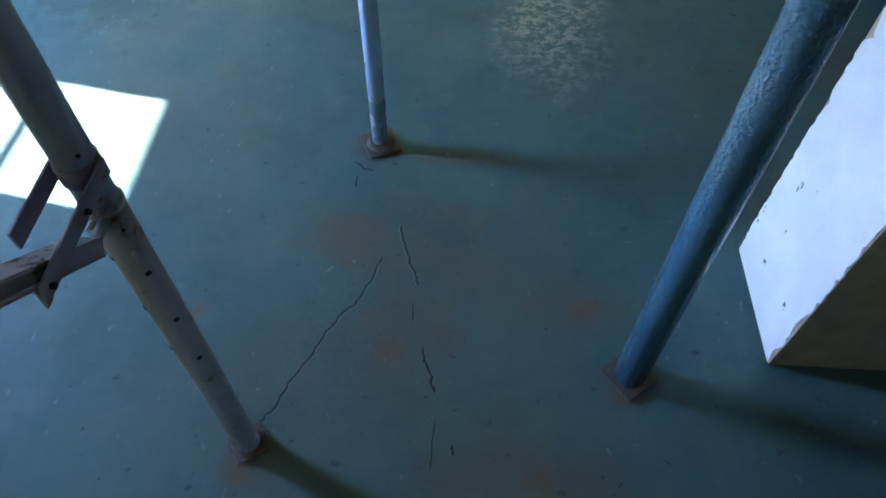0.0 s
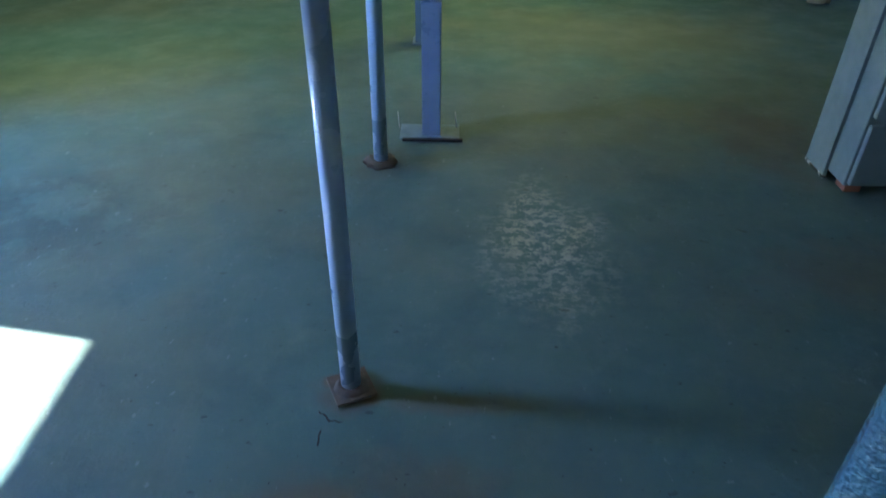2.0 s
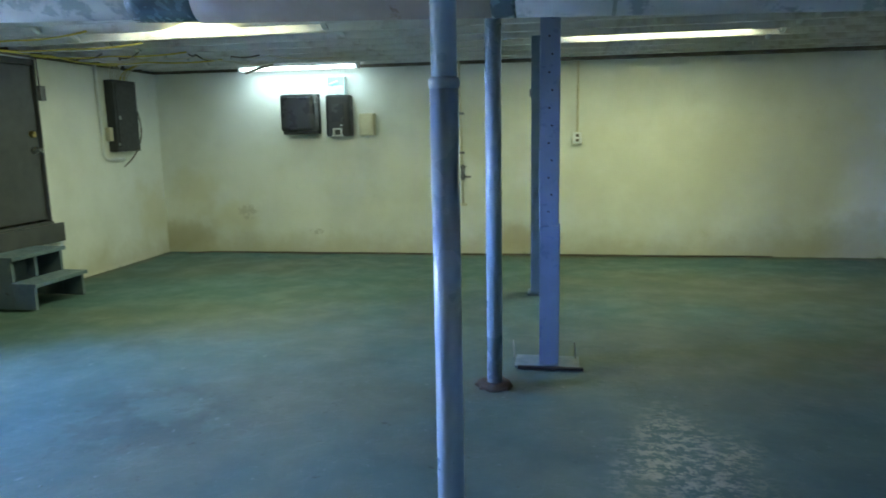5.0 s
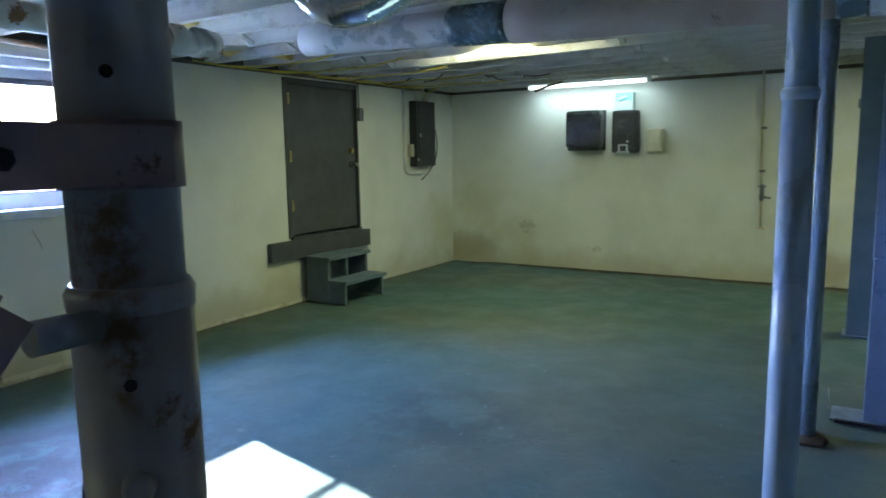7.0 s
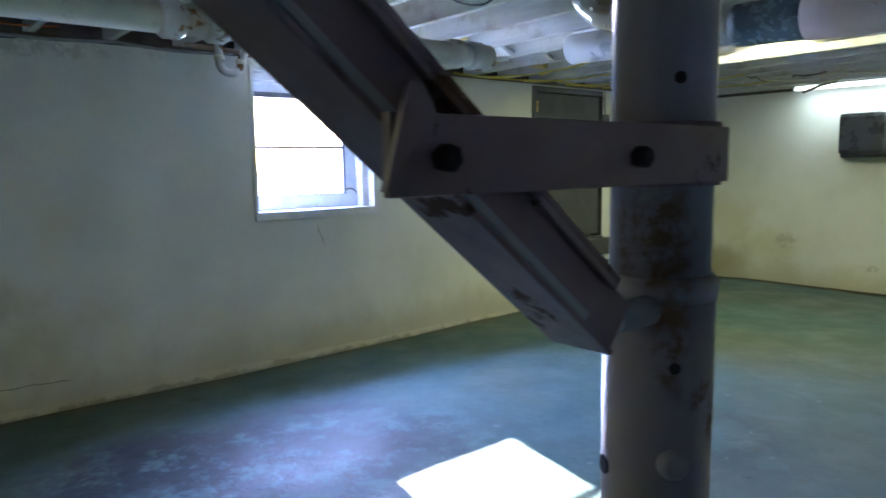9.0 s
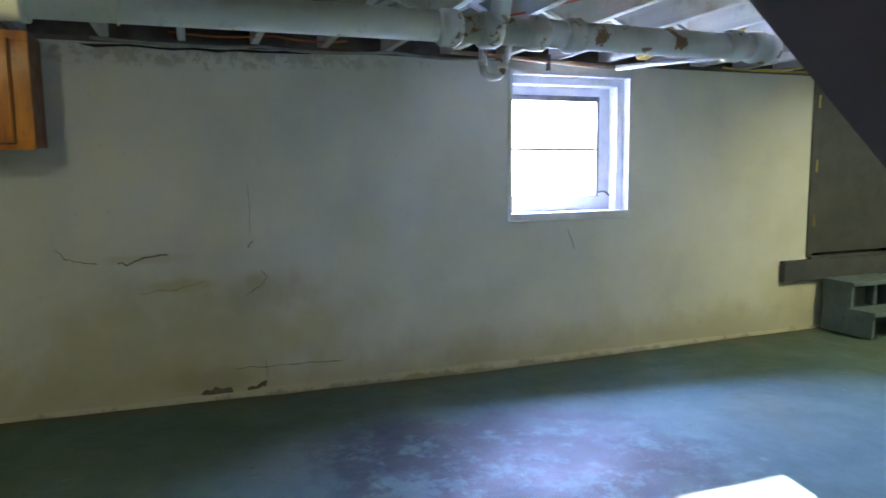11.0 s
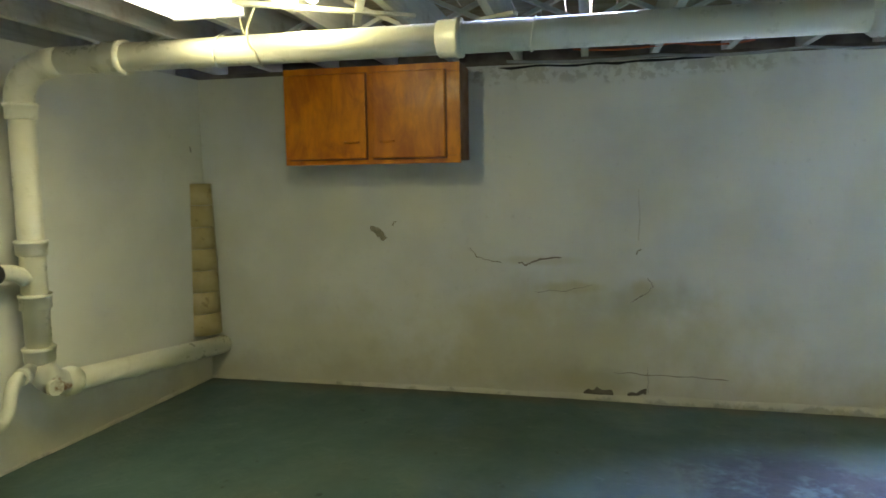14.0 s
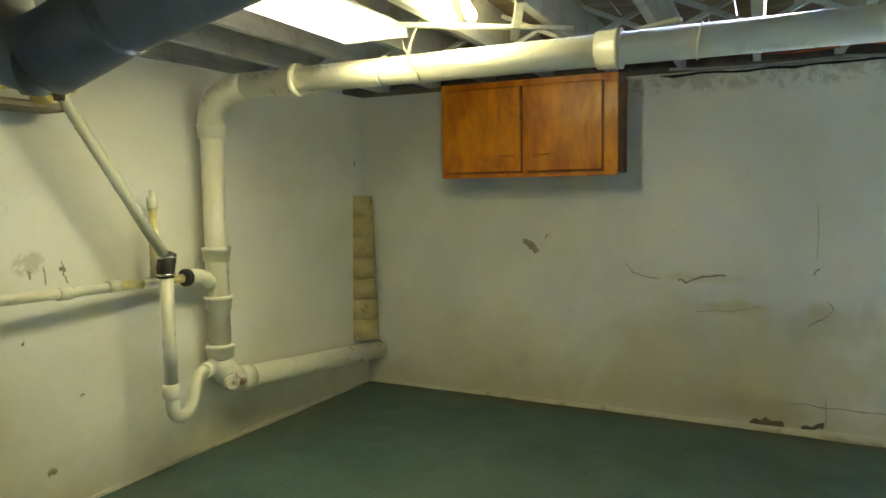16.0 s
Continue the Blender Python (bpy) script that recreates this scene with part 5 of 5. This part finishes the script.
def bulb_holder():
    d = thing("twin_bulb_holder", "bare twin bulb holder, lit, under the joists", "bulb holder", at=(-3.1, -0.95, 2.1))
    part("base", sweep(B(), [(-3.05, -0.93, ZS), (-3.05, -0.93, 2.20), (-3.05, -0.93, 2.18)], 0, 16, True, [0.05, 0.05, 0.03]), M_WHITE, d)
    for k, y in enumerate((-0.99, -0.90)):
        part("bulb", sweep(B(), [(-3.06, y, 2.20), (-3.08, y, 2.16), (-3.11, y, 2.135), (-3.15, y, 2.115), (-3.17, y, 2.105), (-3.176, y, 2.10)], 0, 14, True, [0.014, 0.016, 0.022, 0.026, 0.018, 0.006]), M_TUBE_WARM, d, "glowing bulb")


bulb_holder()
d = thing("hanging_wire", "pale wire looped round the drain pipe from the light fitting", "wire", at=(-3.2, -1.2, 2.0))
part("wire", sweep(B(), bend((-3.15, -1.10, 2.16), (-3.10, -1.22, 1.97), (XP + 0.066, -1.16, ZP - 0.02), 8) + bend((XP + 0.066, -1.16, ZP - 0.02), (XP + 0.03, -1.16, ZP - 0.07), (XP, -1.16, ZP - 0.068), 4)[1:], 0.005, 8), M_CREAM, d)
part("tail", sweep(B(), bend((-3.12, -1.20, 2.15), (-3.14, -1.23, 2.05), (XP + 0.03, -1.22, ZP + 0.06), 6), 0.004, 8), M_CREAM, d)
d = thing("ceiling_braces", "pale wooden slats nailed under the joists above the drain", "slats", at=(-3.2, -0.9, 2.1))
for a, b in (((-3.0, -1.25, 2.085), (-3.45, -0.55, 2.085)), ((-3.55, -0.85, 2.09), (-2.95, -0.62, 2.09)), ((-3.62, -0.30, 2.088), (-3.52, -0.12, 2.088))):
    u, v = Vector(a), Vector(b)
    part("slat", box(B(), -(v - u).length / 2, -0.018, -0.008, (v - u).length / 2, 0.018, 0.008, 0.002, Matrix.Translation((u + v) / 2) @ Matrix.Rotation(math.atan2(v.y - u.y, v.x - u.x), 4, "Z")), M_STRUT, d)

# ---- over the window ----
d = thing("copper_pipe", "thin painted copper pipe above the window", "water pipe", at=(-4.6, 2.6, 2.05))
part("run", sweep(B(), [(-4.62, 1.75, 2.085), (-4.62, 2.95, 2.035)], 0.014, 10), M_COPPER, d)
part("white_run", sweep(B(), [(-4.62, 2.95, 2.035), (-4.30, 3.35, 2.06), (-3.9, 3.75, 2.085)], 0.018, 10), M_WHITE, d)
part("strap", box(B(), -4.64, 2.42, 1.995, -4.60, 2.435, ZJ, 0.002), M_STEEL_DARK, d)
d = thing("drain_trap", "small white pipe trap hanging beside the window", "trap", at=(-4.45, 1.95, 1.95))
part("bend", sweep(B(), [(-4.45, 1.885, ZJ + 0.02), (-4.45, 1.885, 1.97)] + bend((-4.45, 1.885, 1.97), (-4.45, 1.89, 1.915), (-4.45, 1.955, 1.915), 5) + bend((-4.45, 1.955, 1.915), (-4.45, 2.02, 1.915), (-4.45, 2.02, 1.99), 5)[1:] + [(-4.40, 2.03, 2.05), (-4.1, 1.9, 2.09)], 0.024, 12), M_PVC_OLD, d)
for z, y in ((2.0, 1.885), (1.985, 2.02)):
    part("nut", sweep(B(), [(-4.45, y, z - 0.015), (-4.45, y, z + 0.015)], 0.031, 12), M_PVC, d)

# ---- cables among the joists ----
rng = random.Random(11)


def cable(name, pts, r, material, label):
    d = thing(name, label, "cable", at=tuple(pts[0]))
    line = []
    for i in range(len(pts) - 1):
        a, b = Vector(pts[i]), Vector(pts[i + 1])
        mid = (a + b) / 2 + Vector((rng.uniform(-0.03, 0.03), rng.uniform(-0.03, 0.03), -0.035))
        line += bend(a, mid, b, 6)[(1 if i else 0):]
    part("wire", sweep(B(), line, r, 6), material, d)


for k in range(5):
    y = 4.2 + 0.55 * k
    cable("yellow_cable", [(-4.70, y, 2.075), (-4.1, y + 0.25, 2.075), (-3.4, y + 0.1 * k, 2.09)], 0.007, M_WIRE_Y, "yellow cable sagging under the joists")
cable("yellow_cable", [(-4.66, 3.9, 2.08), (-4.5, 4.9, 2.07), (-4.55, 5.9, 2.075), (-4.6, 6.9, 2.08)], 0.007, M_WIRE_Y, "yellow cable sagging under the joists")
cable("orange_cable", [(-3.9, 1.7, 2.14), (-3.0, 1.95, 2.12), (-2.2, 1.8, 2.16)], 0.006, M_WIRE_O, "orange cable strung between the joists")
cable("orange_cable", [(-4.7, 0.1, 2.13), (-4.55, 0.65, 2.11), (-4.7, 1.1, 2.13)], 0.006, M_WIRE_O, "orange cable strung between the joists")
cable("black_cable", [(-2.9, 2.35, 2.12), (-2.6, 2.30, 2.02), (-2.3, 2.2, 2.12)], 0.005, M_RUBBER, "black cable hanging in a loop under a joist")
cable("grey_cable", [(XW + 0.03, -0.3, 2.085), (XW + 0.035, 0.6, 2.08), (XW + 0.03, 1.4, 2.085), (XW + 0.03, 2.1, 2.08)], 0.010, M_GREY_METAL, "grey cable along the top of the wall")
for k in range(10):
    x, y = rng.uniform(-4.6, -2.6), rng.uniform(5.8, 7.6)
    cable("pale_cable", [(x, y, 2.085), (x + rng.uniform(-0.4, 0.4), y + rng.uniform(-0.2, 0.3), 2.075), (x + rng.uniform(-0.8, 0.8), min(7.75, y + rng.uniform(-0.3, 0.6)), 2.09)], 0.007, rng.choice((M_CREAM, M_SILL, M_CREAM)), "pale cable lying loosely under the joists")
d = thing("insulation_scraps", "scraps of yellow insulation stuffed between the joists", "insulation", at=(-4.4, 5.2, 2.15))
for k in range(9):
    part("scrap", box(B(), -0.12, -0.05, -0.03, 0.12, 0.05, 0.03, 0.02, pose(rng.uniform(-4.6, -3.8), JOISTS[15] + 0.2 + 0.406 * (k % 6) - 0.4, 2.16, rng.uniform(-20, 20), rng.uniform(-15, 15), rng.uniform(-30, 30))), M_INSUL, d)
d = thing("floor_cable", "dark cable lying along the foot of the wall", "cable", at=(-3.5, 7.8, 0))
line = [(-4.45 + 0.25 * i, yn(-4.45 + 0.25 * i) - 0.03 - 0.035 * abs(noise.noise((i * 0.4, 2, 0))) - (0.12 if i == 0 else 0.0), 0.008) for i in range(27)]
part("wire", sweep(B(), line, 0.009, 6), M_SILL, d)


# ---- cracks and chips ----
def ribbon(pts, width, material, name, label, on="floor", jag=0.5, steps=6):
    """A ragged crack: a thin, uneven, slightly proud strip."""
    p = []
    for a, b in zip(pts, pts[1:]):
        p += [(a[0] + (b[0] - a[0]) * i / steps, a[1] + (b[1] - a[1]) * i / steps) for i in range(steps)]
    p.append(pts[-1])
    bm = B()
    rows = []
    for i, (u, v) in enumerate(p):
        u += 0.014 * noise.noise((i * 0.45, width * 50, 1)) + 0.006 * noise.noise((i * 1.7, width * 50, 4))
        v += 0.010 * noise.noise((i * 0.45, width * 50, 9))
        a, b = p[max(i - 1, 0)], p[min(i + 1, len(p) - 1)]
        t = Vector((b[0] - a[0], b[1] - a[1])).normalized()
        w = width * (0.25 + abs(noise.noise((i * 0.9, 3, width * 30))) * 1.6 * jag + 0.3) * (0.15 if i in (0, len(p) - 1) else 1)
        row = []
        for k, h in ((-1, 0.0), (0, 0.0012), (1, 0.0)):
            q = (u - t.y * w * k, v + t.x * w * k)
            row.append(bm.verts.new((q[0], q[1], floor_height(*q) + 0.0010 + h) if on == "floor" else (XW + 0.0015 + h * 1.7, q[0], q[1]) if on == "wall" else (q[0], -2.41 - 0.08 * (q[0] - XW) + 0.0015 + h * 1.7, q[1])))
        rows.append(row)
    for a, b in zip(rows, rows[1:]):
        for k in range(2):
            bm.faces.new((a[k], a[k + 1], b[k + 1], b[k]))
    return solid(name, bm, material, label, "crack", "structure")


CRACKS = [
    ([(-0.283, 1.665), (-0.265, 1.586), (-0.239, 1.501), (-0.203, 1.413), (-0.184, 1.368)], 0.005), ([(-0.20, 1.29), (-0.195, 1.21)], 0.004),
    ([(-0.150, 1.100), (-0.138, 1.04), (-0.114, 0.985), (-0.098, 0.92)], 0.007), ([(-0.025, 0.74), (-0.018, 0.702)], 0.007), ([(-0.088, 0.827), (-0.092, 0.65)], 0.003),
    ([(-0.523, 2.02), (-0.474, 1.974), (-0.431, 1.968)], 0.005), ([(-0.50, 1.935), (-0.498, 1.862)], 0.005)]
for pts, w in CRACKS:
    ribbon(pts, w, M_CRACK, "floor_crack", "dark crack in the painted concrete floor")
LONG = [(-0.344, 1.495), (-0.369, 1.397), (-0.43, 1.263), (-0.481, 1.209), (-0.54, 1.073), (-0.616, 0.922), (-0.659, 0.814), (-0.69, 0.775)]
ribbon(LONG, 0.0042, M_CRACK, "floor_crack", "long dark crack in the painted concrete floor", jag=0.5)
ribbon([(x + 0.009, y - 0.005) for x, y in LONG], 0.0045, M_LIP, "floor_crack_lip", "raised lip of paint beside the crack", jag=0.5)
ribbon([(x + 0.010, y - 0.003) for x, y in CRACKS[2][0]], 0.004, M_LIP, "floor_crack_lip", "raised lip of paint beside the crack", jag=0.6)
ribbon([(x - 0.008, y) for x, y in CRACKS[0][0]], 0.004, M_LIP, "floor_crack_lip", "raised lip of paint beside the crack", jag=0.6)
for pts, w, mt in (
        ([(-0.55, 0.94), (-0.50, 0.88), (-0.44, 0.86), (-0.34, 0.84)], 0.004, M_SPLIT), ([(-0.24, 0.85), (-0.19, 0.83), (-0.16, 0.845), (-0.08, 0.87), (0.04, 0.88)], 0.007, M_DUST),
        ([(0.35, 0.16), (0.56, 0.152), (0.82, 0.15), (1.04, 0.135)], 0.005, M_SPLIT), ([(0.51, 0.94), (0.48, 0.90)], 0.007, M_SPLIT),
        ([(0.55, 0.76), (0.585, 0.71), (0.54, 0.66), (0.45, 0.60)], 0.004, M_SPLIT), ([(-0.14, 0.66), (0.06, 0.67), (0.22, 0.71)], 0.003, M_SPLIT),
        ([(0.56, 0.20), (0.565, 0.12), (0.56, 0.03)], 0.003, M_SPLIT), ([(0.49, 1.30), (0.50, 1.12), (0.49, 0.98)], 0.0022, M_SPLIT), ([(2.68, 0.93), (2.74, 0.78)], 0.004, M_SPLIT),
        ([(-1.21, 1.07), (-1.15, 1.03), (-1.11, 0.98)], 0.030, M_SPLIT), ([(-1.06, 1.08), (-1.03, 1.11)], 0.008, M_SPLIT),
        ([(0.17, 0.016), (0.27, 0.020), (0.36, 0.016)], 0.040, M_SILL), ([(0.19, 0.010), (0.27, 0.014), (0.34, 0.010)], 0.018, M_CRACK), ([(0.44, 0.020), (0.50, 0.024), (0.56, 0.060)], 0.018, M_SILL),
        ([(-0.36, 2.055), (0.12, 2.05), (0.47, 2.055), (0.9, 2.06)], 0.010, M_CRACK)):
    ribbon(pts, w, mt, "wall_crack", "split and flaking plaster in the white wall", on="wall")


for pts, w, mt in (
        ([(-2.42, 1.10), (-2.425, 1.02)], 0.004, M_DUST), ([(-2.50, 1.12), (-2.505, 1.06), (-2.53, 1.01)], 0.004, M_SPLIT), ([(-2.49, 1.09), (-2.515, 1.07)], 0.014, M_DUST),
        ([(-2.355, 1.09), (-2.36, 1.05)], 0.008, M_SPLIT), ([(-2.31, 0.785), (-2.317, 0.783)], 0.009, M_CRACK), ([(-2.55, 0.50), (-2.57, 0.497)], 0.008, M_SPLIT),
        ([(-2.60, 1.735), (-2.62, 1.74), (-2.615, 1.70), (-2.60, 1.69)], 0.005, M_DUST), ([(-2.38, 0.20), (-2.42, 0.19)], 0.02, M_SPLIT), ([(-4.65, 1.62), (-4.66, 1.58)], 0.008, M_DUST)):
    ribbon(pts, w, mt, "wall_scratch", "small chip or scratch in the white wall", on="south")


def plaster_lip(start, end, out, label):
    """The uneven foot of the plaster where it meets the floor."""
    a, b = Vector((*start, 0)), Vector((*end, 0))
    n = int((b - a).length / 0.04)
    bm = B()
    rows = []
    for i in range(n + 1):
        p = a.lerp(b, i / n)
        q = 0.5 + 0.5 * noise.noise((p.x * 2.3, p.y * 2.3, 4)) + 0.35 * noise.noise((p.x * 9, p.y * 9, 8))
        w, h = 0.004 + 0.012 * max(q, 0.05), 0.006 + 0.018 * max(q, 0.05)
        o = Vector((*out, 0))
        rows.append([bm.verts.new(p + o * w + Vector((0, 0, -0.05))), bm.verts.new(p + o * w * 0.8 + Vector((0, 0, h * 0.5))), bm.verts.new(p + o * 0.0015 + Vector((0, 0, h)))])
    for r, s in zip(rows, rows[1:]):
        for k in range(2):
            bm.faces.new((r[k], r[k + 1], s[k + 1], s[k])).smooth = True
    return bm


solid("baseboard_west_lip", plaster_lip((XW, -2.41), (XW, 2.6), (1, 0), ""), M_SOUTH, "uneven white plaster edge at the foot of the wall", "plaster edge", "structure")
solid("baseboard_west_lip_stained", plaster_lip((XW, 2.6), (XW, YN - 0.05), (1, 0), ""), M_WEST, "stained plaster edge at the foot of the wall", "plaster edge", "structure")
solid("baseboard_south_lip", plaster_lip((XE, -2.41 - 0.08 * (XE - XW)), (XW, -2.41), (0, 1), ""), M_SOUTH, "uneven white plaster edge at the foot of the wall", "plaster edge", "structure")
